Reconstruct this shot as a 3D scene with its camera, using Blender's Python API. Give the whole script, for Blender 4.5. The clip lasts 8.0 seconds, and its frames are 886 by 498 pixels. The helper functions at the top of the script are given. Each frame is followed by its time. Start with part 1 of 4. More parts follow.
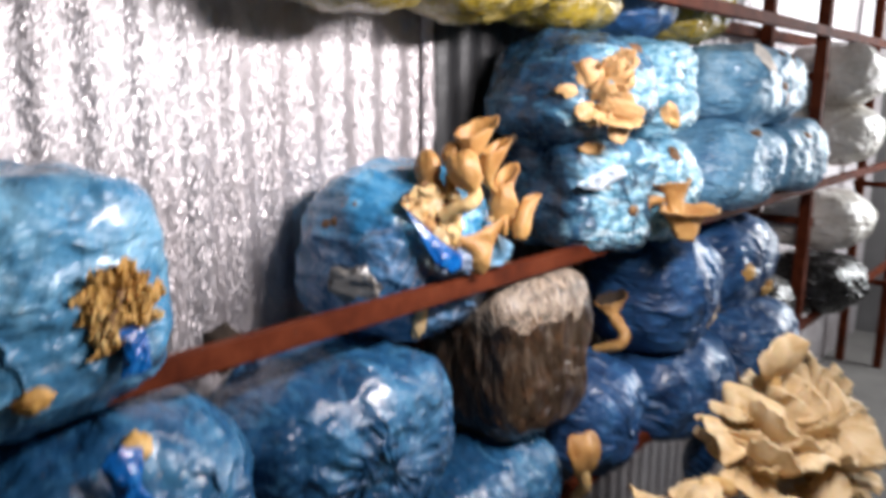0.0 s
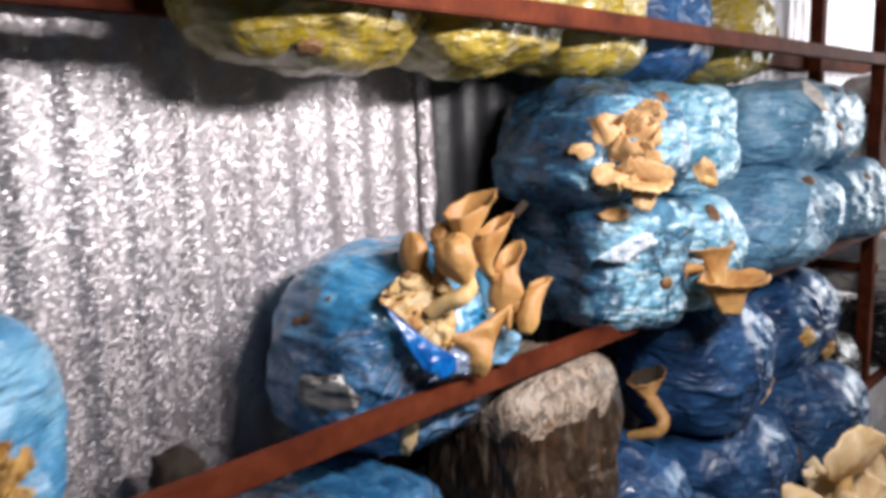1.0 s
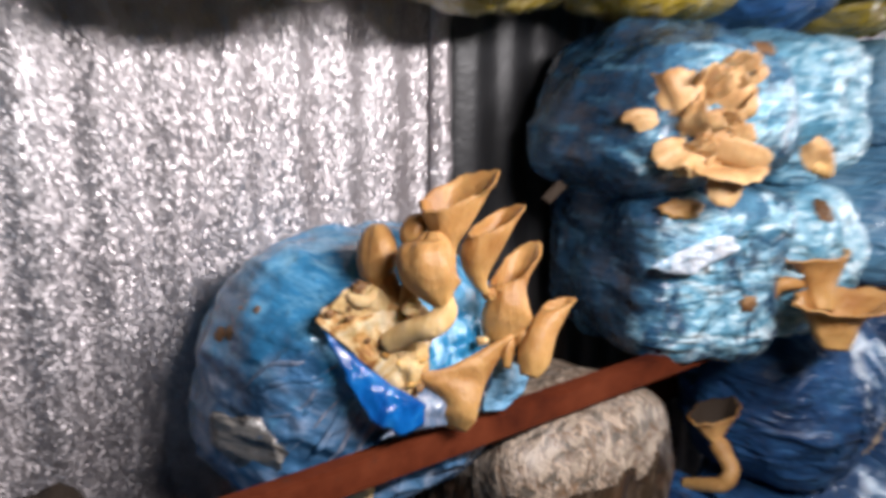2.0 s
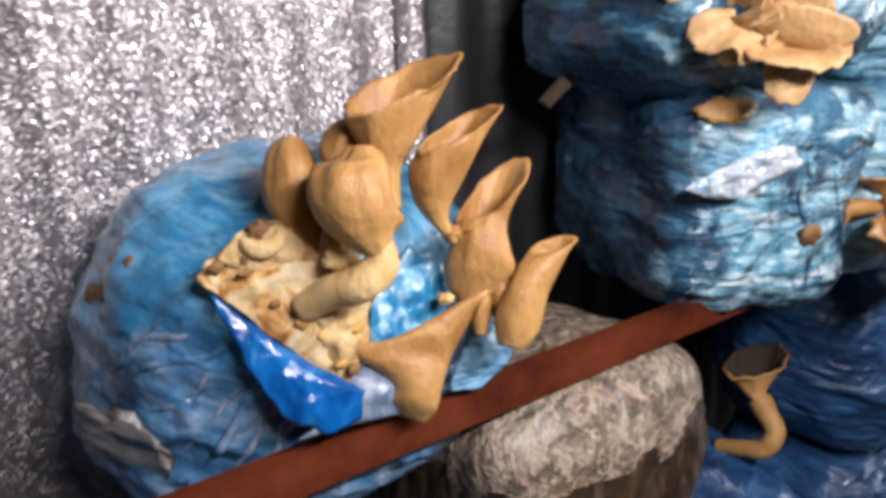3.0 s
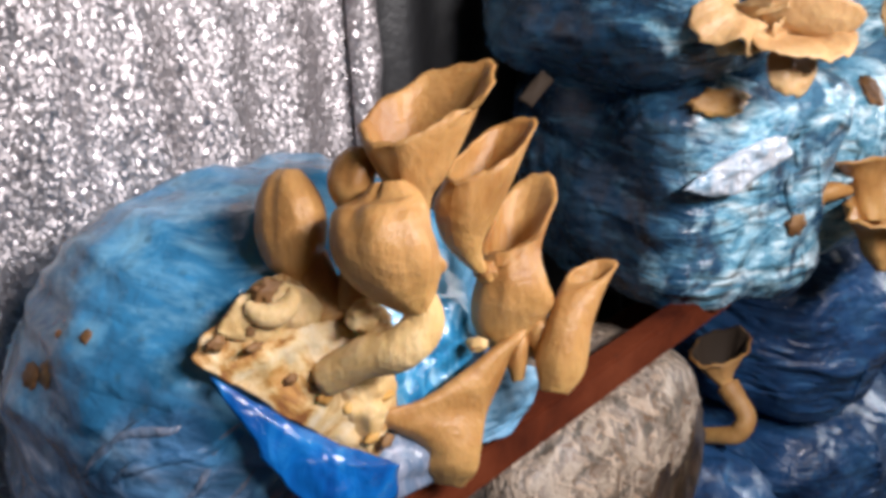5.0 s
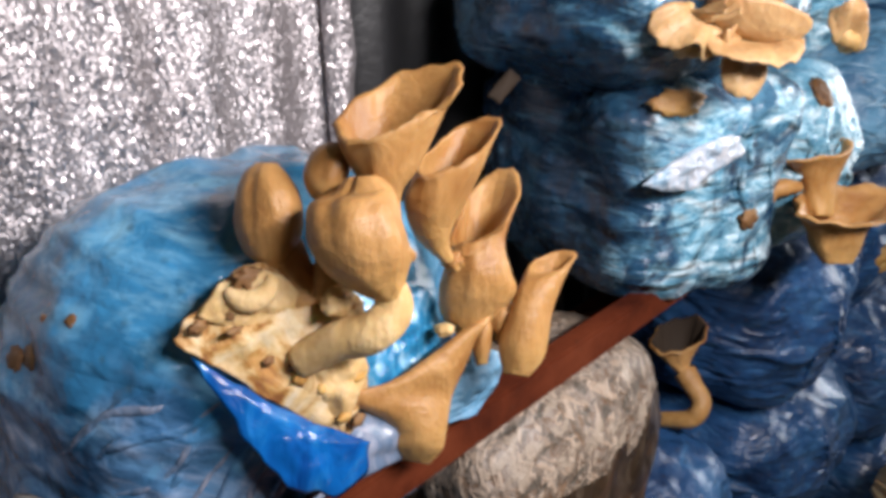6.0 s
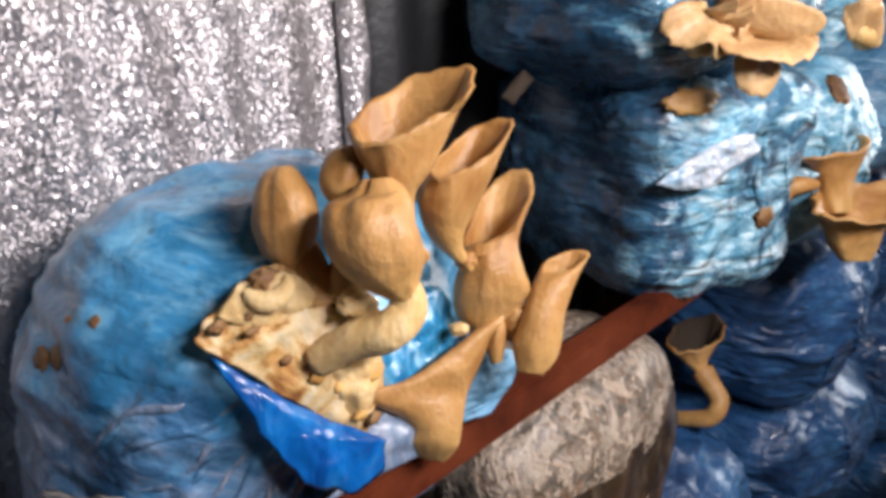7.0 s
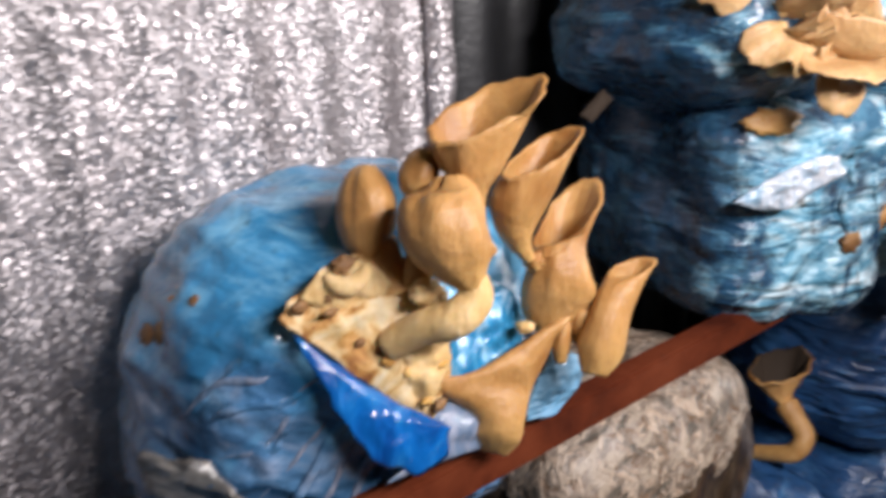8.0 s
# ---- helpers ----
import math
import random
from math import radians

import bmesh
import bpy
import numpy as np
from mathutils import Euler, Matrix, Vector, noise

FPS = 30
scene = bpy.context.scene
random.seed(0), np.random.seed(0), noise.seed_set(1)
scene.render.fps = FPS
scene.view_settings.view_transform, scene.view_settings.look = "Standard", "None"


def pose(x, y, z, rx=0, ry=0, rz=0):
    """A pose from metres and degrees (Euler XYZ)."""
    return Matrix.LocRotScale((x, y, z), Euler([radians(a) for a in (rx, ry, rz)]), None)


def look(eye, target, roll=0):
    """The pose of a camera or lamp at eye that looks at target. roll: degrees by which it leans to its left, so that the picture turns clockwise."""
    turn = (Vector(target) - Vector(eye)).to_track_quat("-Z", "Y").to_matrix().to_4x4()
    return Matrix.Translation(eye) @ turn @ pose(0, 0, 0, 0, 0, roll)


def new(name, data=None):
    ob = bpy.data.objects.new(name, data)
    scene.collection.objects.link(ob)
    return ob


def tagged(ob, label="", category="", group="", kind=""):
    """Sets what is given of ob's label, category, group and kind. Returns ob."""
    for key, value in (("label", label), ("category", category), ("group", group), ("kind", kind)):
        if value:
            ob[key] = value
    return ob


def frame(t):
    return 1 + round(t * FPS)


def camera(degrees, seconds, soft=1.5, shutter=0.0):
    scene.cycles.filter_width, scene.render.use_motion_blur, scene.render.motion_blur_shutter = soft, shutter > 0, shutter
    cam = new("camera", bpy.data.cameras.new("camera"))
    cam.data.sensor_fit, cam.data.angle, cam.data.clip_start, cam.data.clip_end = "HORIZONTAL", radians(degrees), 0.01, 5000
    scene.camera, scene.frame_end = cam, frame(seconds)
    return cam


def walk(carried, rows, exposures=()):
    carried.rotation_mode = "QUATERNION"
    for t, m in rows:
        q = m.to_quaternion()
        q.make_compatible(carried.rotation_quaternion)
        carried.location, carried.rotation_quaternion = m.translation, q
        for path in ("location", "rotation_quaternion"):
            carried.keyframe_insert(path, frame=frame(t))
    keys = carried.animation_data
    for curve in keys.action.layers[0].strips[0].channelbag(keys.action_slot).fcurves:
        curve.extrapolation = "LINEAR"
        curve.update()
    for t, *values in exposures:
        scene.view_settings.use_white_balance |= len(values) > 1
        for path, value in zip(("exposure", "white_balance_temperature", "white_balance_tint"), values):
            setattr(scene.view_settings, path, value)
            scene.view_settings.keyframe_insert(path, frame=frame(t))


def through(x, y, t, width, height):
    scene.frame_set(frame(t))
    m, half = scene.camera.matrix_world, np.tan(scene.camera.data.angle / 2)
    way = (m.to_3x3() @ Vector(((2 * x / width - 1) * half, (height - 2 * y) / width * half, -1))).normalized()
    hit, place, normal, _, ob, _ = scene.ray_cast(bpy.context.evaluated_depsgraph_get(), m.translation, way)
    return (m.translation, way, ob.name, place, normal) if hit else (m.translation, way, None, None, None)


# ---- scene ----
from mathutils.bvhtree import BVHTree

cam = camera(63.0, 8.0, soft=4.0, shutter=0.9)
walk(cam, [
    (0.0, look((-0.8490, -0.6597, 1.2832), (-0.1289, 0.0030, 1.0779), -0.03)),
    (0.5, look((-0.7667, -0.6291, 1.3044), (-0.0708, 0.0701, 1.1410), -2.58)),
    (1.0, look((-0.6774, -0.5926, 1.3304), (0.0055, 0.1196, 1.1678), -2.08)),
    (1.2, look((-0.6466, -0.5790, 1.3328), (0.0454, 0.1245, 1.1708), -2.18)),
    (2.3, look((-0.3491, -0.4259, 1.3209), (0.1886, 0.3770, 1.0636), -0.08)),
    (2.5, look((-0.3131, -0.4041, 1.2974), (0.2109, 0.4014, 1.0208), -0.57)),
    (3.0, look((-0.2805, -0.3524, 1.2865), (0.2581, 0.4245, 0.9605), -1.29)),
    (3.5, look((-0.2709, -0.2793, 1.2848), (0.3343, 0.4409, 0.9455), -2.06)),
    (4.0, look((-0.2589, -0.2333, 1.2720), (0.3918, 0.4298, 0.9020), -2.32)),
    (4.5, look((-0.2652, -0.2267, 1.2814), (0.3915, 0.4318, 0.9139), -2.39)),
    (4.7, look((-0.2788, -0.2338, 1.2897), (0.3678, 0.4403, 0.9324), -2.48)),
    (6.0, look((-0.3093, -0.2625, 1.3083), (0.3644, 0.3745, 0.9337), -0.88)),
    (6.5, look((-0.3128, -0.2629, 1.3102), (0.3591, 0.3761, 0.9359), -0.86)),
    (7.0, look((-0.3116, -0.2677, 1.3101), (0.3455, 0.3873, 0.9370), -1.87)),
    (7.5, look((-0.3135, -0.2661, 1.3097), (0.3288, 0.4152, 0.9587), -1.42)),
    (8.0, look((-0.3242, -0.2957, 1.2986), (0.2551, 0.4521, 0.9741), -2.18)),
], exposures=((0.0, 0.22), (0.4, 0.06), (1.2, -0.08), (2.5, -0.28), (4.0, -0.36), (6.5, -0.26), (8.0, -0.26)))

# ---- light ----
world = bpy.data.worlds.new("dim_room")
scene.world = world
world.use_nodes = True
world.node_tree.nodes["Background"].inputs[0].default_value = (0.5, 0.55, 0.6, 1)
world.node_tree.nodes["Background"].inputs[1].default_value = 0.012


def area_lamp(name, eye, target, wide, high, watts, colour):
    data = bpy.data.lights.new(name, "AREA")
    data.shape, data.size, data.size_y, data.energy, data.color = "RECTANGLE", wide, high, watts, colour
    ob = new(name, data)
    ob.matrix_world = look(eye, target)
    return ob


# a lamp tube hanging along the aisle, level with the upper shelf
area_lamp("tube_lamp", (0.03, -0.60, 1.57), (-0.02, 0.2, 1.08), 0.54, 0.05, 15.5, (1.0, 0.945, 0.96))
# unseen soft lamp, added to brighten the bags towards the far right end
area_lamp("door_light", (3.2, -1.0, 1.5), (1.6, 0.2, 1.3), 0.9, 1.2, 56, (0.95, 0.97, 1.0))


# ---- materials ----
class Nodes:
    """A small helper to wire a procedural material."""

    def __init__(self, name, roughness=0.5, metallic=0.0, specular=0.5):
        self.mat = bpy.data.materials.new(name)
        self.mat.use_nodes = True
        self.tree = self.mat.node_tree
        self.bsdf = self.tree.nodes["Principled BSDF"]
        self.bsdf.inputs["Roughness"].default_value = roughness
        self.bsdf.inputs["Metallic"].default_value = metallic
        self.bsdf.inputs["Specular IOR Level"].default_value = specular
        self.coords = self.tree.nodes.new("ShaderNodeTexCoord").outputs["Object"]

    def link(self, a, b):
        self.tree.links.new(a, b)

    def scaled(self, sx, sy, sz, turn=(0, 0, 0)):
        n = self.tree.nodes.new("ShaderNodeMapping")
        n.inputs["Scale"].default_value = (sx, sy, sz)
        n.inputs["Rotation"].default_value = turn
        self.link(self.coords, n.inputs["Vector"])
        return n.outputs["Vector"]

    def along(self, way, stretch):
        """Coordinates drawn out along a direction."""
        way = Vector(way).normalized()
        side = way.orthogonal().normalized()
        n = self.tree.nodes.new("ShaderNodeCombineXYZ")
        for k, (axis, size) in enumerate(((way, stretch), (side, 1.0), (way.cross(side), 1.0))):
            dot = self.tree.nodes.new("ShaderNodeVectorMath")
            dot.operation = "DOT_PRODUCT"
            self.link(self.coords, dot.inputs[0])
            dot.inputs[1].default_value = axis * size
            self.link(dot.outputs["Value"], n.inputs[k])
        return n.outputs[0]

    def noise(self, scale, detail=4, rough=0.6, vector=None, distort=0.0):
        n = self.tree.nodes.new("ShaderNodeTexNoise")
        n.inputs["Scale"].default_value = scale
        n.inputs["Detail"].default_value = detail
        n.inputs["Roughness"].default_value = rough
        n.inputs["Distortion"].default_value = distort
        self.link(vector or self.coords, n.inputs["Vector"])
        return n.outputs["Fac"]

    def cells(self, scale, output="Distance", feature="F1", vector=None):
        n = self.tree.nodes.new("ShaderNodeTexVoronoi")
        n.feature = feature
        n.inputs["Scale"].default_value = scale
        self.link(vector or self.coords, n.inputs["Vector"])
        return n.outputs[output]

    def ramp(self, fac, stops):
        n = self.tree.nodes.new("ShaderNodeValToRGB")
        while len(n.color_ramp.elements) < len(stops):
            n.color_ramp.elements.new(0.5)
        for e, (at, c) in zip(n.color_ramp.elements, stops):
            e.position = at
            e.color = (*c, 1) if len(c) == 3 else c
        self.link(fac, n.inputs["Fac"])
        return n.outputs["Color"]

    def mix(self, fac, a, b, kind="MIX"):
        n = self.tree.nodes.new("ShaderNodeMix")
        n.data_type, n.blend_type = "RGBA", kind
        for value, sock in ((fac, n.inputs[0]), (a, n.inputs[6]), (b, n.inputs[7])):
            if isinstance(value, (int, float)):
                sock.default_value = value
            elif isinstance(value, tuple):
                sock.default_value = (*value, 1)
            else:
                self.link(value, sock)
        return n.outputs[2]

    def math(self, op, a, b):
        n = self.tree.nodes.new("ShaderNodeMath")
        n.operation = op
        for value, sock in ((a, n.inputs[0]), (b, n.inputs[1])):
            if isinstance(value, (int, float)):
                sock.default_value = value
            else:
                self.link(value, sock)
        return n.outputs[0]

    def bump(self, height, strength, distance, under=None):
        n = self.tree.nodes.new("ShaderNodeBump")
        n.inputs["Strength"].default_value = strength
        n.inputs["Distance"].default_value = distance
        self.link(height, n.inputs["Height"])
        if under:
            self.link(under, n.inputs["Normal"])
        return n.outputs["Normal"]

    def to(self, **sockets):
        for key, value in sockets.items():
            sock = self.bsdf.inputs[key.replace("_", " ")]
            if isinstance(value, (int, float)):
                sock.default_value = value
            elif isinstance(value, tuple):
                sock.default_value = value if sock.type == "VECTOR" else (*value, 1)
            else:
                self.link(value, sock)
        return self.mat


def film_material(name, deep, mid, pale, fill, amount, gloss=0.17, pale_from=0.52, flow=None, end=None):
    """Thin plastic film drawn over a straw filling: folds, pale air pockets and the filling that shows through."""
    n = Nodes(name, gloss, 0.0, 0.5)
    drawn = n.along(flow, 0.22) if flow else None
    tone = n.noise(9, 5, 0.65, distort=0.6)
    base = n.ramp(tone, [(0.30, deep), (0.52, mid), (0.74, pale)])
    streaks = n.noise(30, 4, 0.7, drawn or n.scaled(1.0, 0.35, 2.2, (0.5, 0.3, 0.4)), 1.2 if not flow else 0.5)
    base = n.mix(n.ramp(streaks, [(pale_from, (0, 0, 0)), (pale_from + 0.2, (0.75, 0.75, 0.75))]), base, pale)
    through = n.noise(26, 6, 0.75, distort=0.8)
    base = n.mix(n.ramp(through, [(0.60 - amount, (0, 0, 0)), (0.80 - amount, (0.8, 0.8, 0.8))]), base, fill)
    specks = n.cells(70)
    base = n.mix(n.ramp(specks, [(0.08, (0.5, 0.5, 0.5)), (0.22, (0, 0, 0))]), base, fill)
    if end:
        # lamp light on the glossy bag end, painted as paler crinkled film colour
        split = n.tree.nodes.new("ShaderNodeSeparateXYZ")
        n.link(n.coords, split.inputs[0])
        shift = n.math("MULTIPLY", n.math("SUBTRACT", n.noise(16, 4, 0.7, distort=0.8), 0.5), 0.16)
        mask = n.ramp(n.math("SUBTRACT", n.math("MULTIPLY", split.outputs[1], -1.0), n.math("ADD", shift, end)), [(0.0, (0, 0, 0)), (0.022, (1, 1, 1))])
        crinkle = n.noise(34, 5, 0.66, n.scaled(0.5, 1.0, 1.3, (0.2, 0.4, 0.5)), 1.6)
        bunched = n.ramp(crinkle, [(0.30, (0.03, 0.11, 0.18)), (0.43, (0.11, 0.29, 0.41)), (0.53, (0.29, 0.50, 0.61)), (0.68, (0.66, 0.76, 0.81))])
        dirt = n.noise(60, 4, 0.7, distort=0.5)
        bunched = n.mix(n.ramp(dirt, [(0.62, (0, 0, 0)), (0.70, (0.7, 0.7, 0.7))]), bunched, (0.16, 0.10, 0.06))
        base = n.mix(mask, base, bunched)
    if flow:
        # a second, clear film drawn over the lower half, with whitish pleats
        split = n.tree.nodes.new("ShaderNodeSeparateXYZ")
        n.link(n.coords, split.inputs[0])
        shift = n.math("MULTIPLY", n.math("SUBTRACT", n.noise(14, 3, 0.6, distort=0.6), 0.5), 0.22)
        cover = n.ramp(n.math("SUBTRACT", n.math("ADD", shift, 0.055), split.outputs[2]), [(0.0, (0, 0, 0)), (0.035, (1, 1, 1))])
        veil = n.noise(42, 4, 0.65, n.along(flow, 0.14), 0.5)
        clear = n.ramp(veil, [(0.36, (0.015, 0.05, 0.12)), (0.48, (0.07, 0.16, 0.30)), (0.58, (0.20, 0.28, 0.42)), (0.70, (0.50, 0.54, 0.64))])
        base = n.mix(n.mix(0.85, (0, 0, 0), cover), base, clear)
    folds = n.noise(11, 2, 0.5, n.scaled(1.0, 0.8, 1.7, (0.3, 0.9, 0.2)), 0.9)
    crease = n.cells(15, "Distance", "DISTANCE_TO_EDGE", n.scaled(1.0, 0.6, 1.5, (0.4, 0.2, 0.6)))
    pleats = n.noise(34 if not flow else 48, 2, 0.5, drawn or n.scaled(0.35, 0.5, 2.0, (0.2, 0.5, 0.3)), 0.8 if not flow else 0.3)
    first = n.bump(folds, 0.55 if flow else 0.9, 0.028)
    second = n.bump(n.math("MINIMUM", crease, 0.15), 0.35, 0.03, first)
    second = n.bump(pleats, 0.4 if flow else 0.55, 0.010, second)
    crackle = n.cells(46, "Distance", "DISTANCE_TO_EDGE", n.scaled(1.0, 0.8, 1.3, (0.7, 0.1, 0.9)))
    third = n.bump(n.math("MINIMUM", crackle, 0.12), 0.25, 0.010, second)
    third = n.bump(n.noise(70, 4, 0.65, distort=1.5), 0.32, 0.004, third)
    rough = n.math("MULTIPLY_ADD", n.noise(40, 3), 0.3)
    rough.node.inputs[2].default_value = gloss - 0.05
    return n.to(Base_Color=base, Normal=third, Roughness=rough, Coat_Weight=0.3 if flow else 0.2, Coat_Roughness=0.07 if flow else 0.12, Specular_IOR_Level=0.32 if flow else 0.42)


BLUE = film_material("blue_film", (0.020, 0.08, 0.16), (0.065, 0.225, 0.39), (0.24, 0.47, 0.62), (0.085, 0.075, 0.07), 0.02)
MOTTLED = film_material("mottled_blue_film_lit_end", (0.006, 0.018, 0.042), (0.019, 0.070, 0.14), (0.12, 0.29, 0.42), (0.045, 0.030, 0.024), 0.10, end=0.124)
MILKY_BLUE = film_material("milky_blue_film", (0.018, 0.11, 0.24), (0.05, 0.26, 0.50), (0.24, 0.52, 0.72), (0.04, 0.10, 0.14), 0.0, 0.10, 0.47, (0.70, -0.48, -0.50))
DEEP_BLUE = film_material("deep_blue_film", (0.005, 0.024, 0.065), (0.015, 0.075, 0.17), (0.075, 0.23, 0.38), (0.045, 0.04, 0.04), 0.02)
DARK_BLUE = film_material("dark_blue_film", (0.008, 0.022, 0.065), (0.02, 0.075, 0.20), (0.06, 0.18, 0.36), (0.05, 0.035, 0.03), 0.02, 0.27)
PALE_BLUE = film_material("pale_blue_film", (0.04, 0.13, 0.25), (0.14, 0.33, 0.50), (0.42, 0.60, 0.72), (0.16, 0.13, 0.11), -0.03, 0.32)
LIT_END_FILM = film_material("crinkled_lit_end_film", (0.04, 0.13, 0.22), (0.15, 0.36, 0.50), (0.40, 0.58, 0.68), (0.14, 0.10, 0.075), 0.0, end=0.09)
YELLOW = film_material("yellow_film", (0.13, 0.085, 0.010), (0.34, 0.245, 0.02), (0.58, 0.50, 0.30), (0.30, 0.27, 0.22), 0.08)
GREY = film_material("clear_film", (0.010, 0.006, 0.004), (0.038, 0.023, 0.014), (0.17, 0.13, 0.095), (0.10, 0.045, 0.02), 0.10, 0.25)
PATCH = film_material("film_over_pale_growth", (0.16, 0.16, 0.16), (0.34, 0.30, 0.26), (0.52, 0.48, 0.44), (0.20, 0.15, 0.11), 0.05)
WHITE = film_material("white_film", (0.58, 0.53, 0.46), (0.76, 0.72, 0.66), (0.85, 0.83, 0.79), (0.50, 0.40, 0.28), -0.08)
BLACK = film_material("black_film", (0.006, 0.006, 0.007), (0.015, 0.014, 0.014), (0.05, 0.05, 0.05), (0.03, 0.02, 0.015), 0.0)


def flap_material():
    n = Nodes("bright_blue_film", 0.2)
    tone = n.noise(45, 4, 0.6, n.scaled(1, 1, 0.4), 1.0)
    base = n.ramp(tone, [(0.3, (0.002, 0.042, 0.20)), (0.55, (0.003, 0.10, 0.36)), (0.8, (0.03, 0.24, 0.56))])
    return n.to(Base_Color=base, Normal=n.bump(tone, 0.6, 0.006), Coat_Weight=0.3)


FLAP = flap_material()


def straw_material():
    """Chopped straw, in pale and brown stalks, pressed against clear film."""
    n = Nodes("clear_film_over_pale_straw", 0.48, 0.0, 0.35)
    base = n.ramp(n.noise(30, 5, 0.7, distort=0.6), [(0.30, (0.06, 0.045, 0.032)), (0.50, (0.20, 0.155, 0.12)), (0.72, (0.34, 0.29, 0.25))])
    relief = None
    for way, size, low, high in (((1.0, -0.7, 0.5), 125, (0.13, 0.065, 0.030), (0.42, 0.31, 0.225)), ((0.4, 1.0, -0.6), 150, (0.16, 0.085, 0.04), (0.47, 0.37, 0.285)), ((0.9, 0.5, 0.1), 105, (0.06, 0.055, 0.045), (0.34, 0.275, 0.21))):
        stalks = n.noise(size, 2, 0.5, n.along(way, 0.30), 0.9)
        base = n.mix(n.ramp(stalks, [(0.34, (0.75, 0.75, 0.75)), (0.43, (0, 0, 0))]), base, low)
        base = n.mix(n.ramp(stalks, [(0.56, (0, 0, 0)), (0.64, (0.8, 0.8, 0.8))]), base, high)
        relief = n.bump(stalks, 0.5, 0.006, relief)
    return n.to(Base_Color=base, Normal=relief, Coat_Weight=0.15, Coat_Roughness=0.3)


STRAW_TOP = straw_material()


def clear_flap_material(name, low, mid, high):
    n = Nodes(name, 0.25)
    tone = n.noise(60, 4, 0.6, n.scaled(1, 1, 0.4), 1.0)
    base = n.ramp(tone, [(0.3, low), (0.5, mid), (0.72, high)])
    return n.to(Base_Color=base, Normal=n.bump(tone, 0.6, 0.006), Coat_Weight=0.3)


MILKY = clear_flap_material("milky_film", (0.05, 0.12, 0.22), (0.14, 0.19, 0.28), (0.36, 0.36, 0.43))
INNER = clear_flap_material("light_blue_film", (0.006, 0.10, 0.26), (0.03, 0.24, 0.46), (0.40, 0.62, 0.76))
# whitish colours that stand for the highlight along a film fold
PAINTED_SHINE = clear_flap_material("film_with_painted_highlight", (0.16, 0.30, 0.42), (0.46, 0.51, 0.58), (0.78, 0.77, 0.79))


def mushroom_material(name, low, high, dark, rough=0.55, foot=None):
    """Mushroom flesh: mottled, with fine lines along it; foot is the paler flesh towards the stem."""
    n = Nodes(name, rough, 0.0, 0.35)
    tone = n.noise(28, 4, 0.6, distort=0.4)
    fine = n.noise(260, 4, 0.7, n.scaled(1, 1, 0.16))
    blot = n.noise(75, 5, 0.7, distort=0.8)
    base = n.ramp(tone, [(0.28, dark), (0.5, low), (0.75, high)])
    if foot:
        split = n.tree.nodes.new("ShaderNodeSeparateXYZ")
        n.link(n.tree.nodes.new("ShaderNodeTexCoord").outputs["Generated"], split.inputs[0])
        height = n.math("ADD", split.outputs[2], n.math("MULTIPLY", n.math("SUBTRACT", tone, 0.5), 0.6))
        base = n.mix(n.ramp(height, [(0.05, (0.85, 0.85, 0.85)), (0.55, (0, 0, 0))]), base, foot)
    base = n.mix(n.ramp(blot, [(0.56, (0, 0, 0)), (0.76, (0.45, 0.45, 0.45))]), base, dark)
    base = n.mix(n.ramp(fine, [(0.35, (0.28, 0.28, 0.28)), (0.6, (0, 0, 0))]), base, dark)
    relief = n.bump(fine, 0.3, 0.003, n.bump(tone, 0.4, 0.010))
    relief = n.bump(blot, 0.25, 0.003, relief)
    return n.to(Base_Color=base, Normal=relief, Subsurface_Weight=0.15, Subsurface_Radius=(0.01, 0.005, 0.002), Subsurface_Scale=0.3)


CAP = mushroom_material("oyster_cap", (0.42, 0.222, 0.076), (0.56, 0.325, 0.130), (0.28, 0.118, 0.032), 0.42, (0.60, 0.37, 0.135))
LIGHT_CAP = mushroom_material("light_oyster_cap", (0.50, 0.305, 0.14), (0.66, 0.455, 0.25), (0.33, 0.16, 0.058), 0.40, (0.64, 0.44, 0.22))
STEM = mushroom_material("oyster_stem", (0.64, 0.44, 0.20), (0.74, 0.58, 0.35), (0.50, 0.29, 0.10))
PALE_CAP = mushroom_material("pale_oyster_cap", (0.68, 0.51, 0.30), (0.80, 0.66, 0.45), (0.52, 0.34, 0.15))
DRY = mushroom_material("dry_straw", (0.54, 0.31, 0.085), (0.70, 0.50, 0.22), (0.30, 0.13, 0.03))
SCAR = mushroom_material("brown_scar", (0.20, 0.10, 0.04), (0.36, 0.21, 0.09), (0.08, 0.035, 0.012))


def mycelium_material():
    n = Nodes("mycelium", 0.6)
    tone = n.noise(34, 5, 0.62, distort=1.3)
    base = n.ramp(tone, [(0.38, (0.24, 0.085, 0.02)), (0.45, (0.46, 0.22, 0.055)), (0.51, (0.64, 0.42, 0.19)), (0.62, (0.72, 0.56, 0.36))])
    return n.to(Base_Color=base, Normal=n.bump(n.noise(120, 5, 0.7), 0.5, 0.004), Subsurface_Weight=0.1, Subsurface_Scale=0.3)


MYCELIUM = mycelium_material()


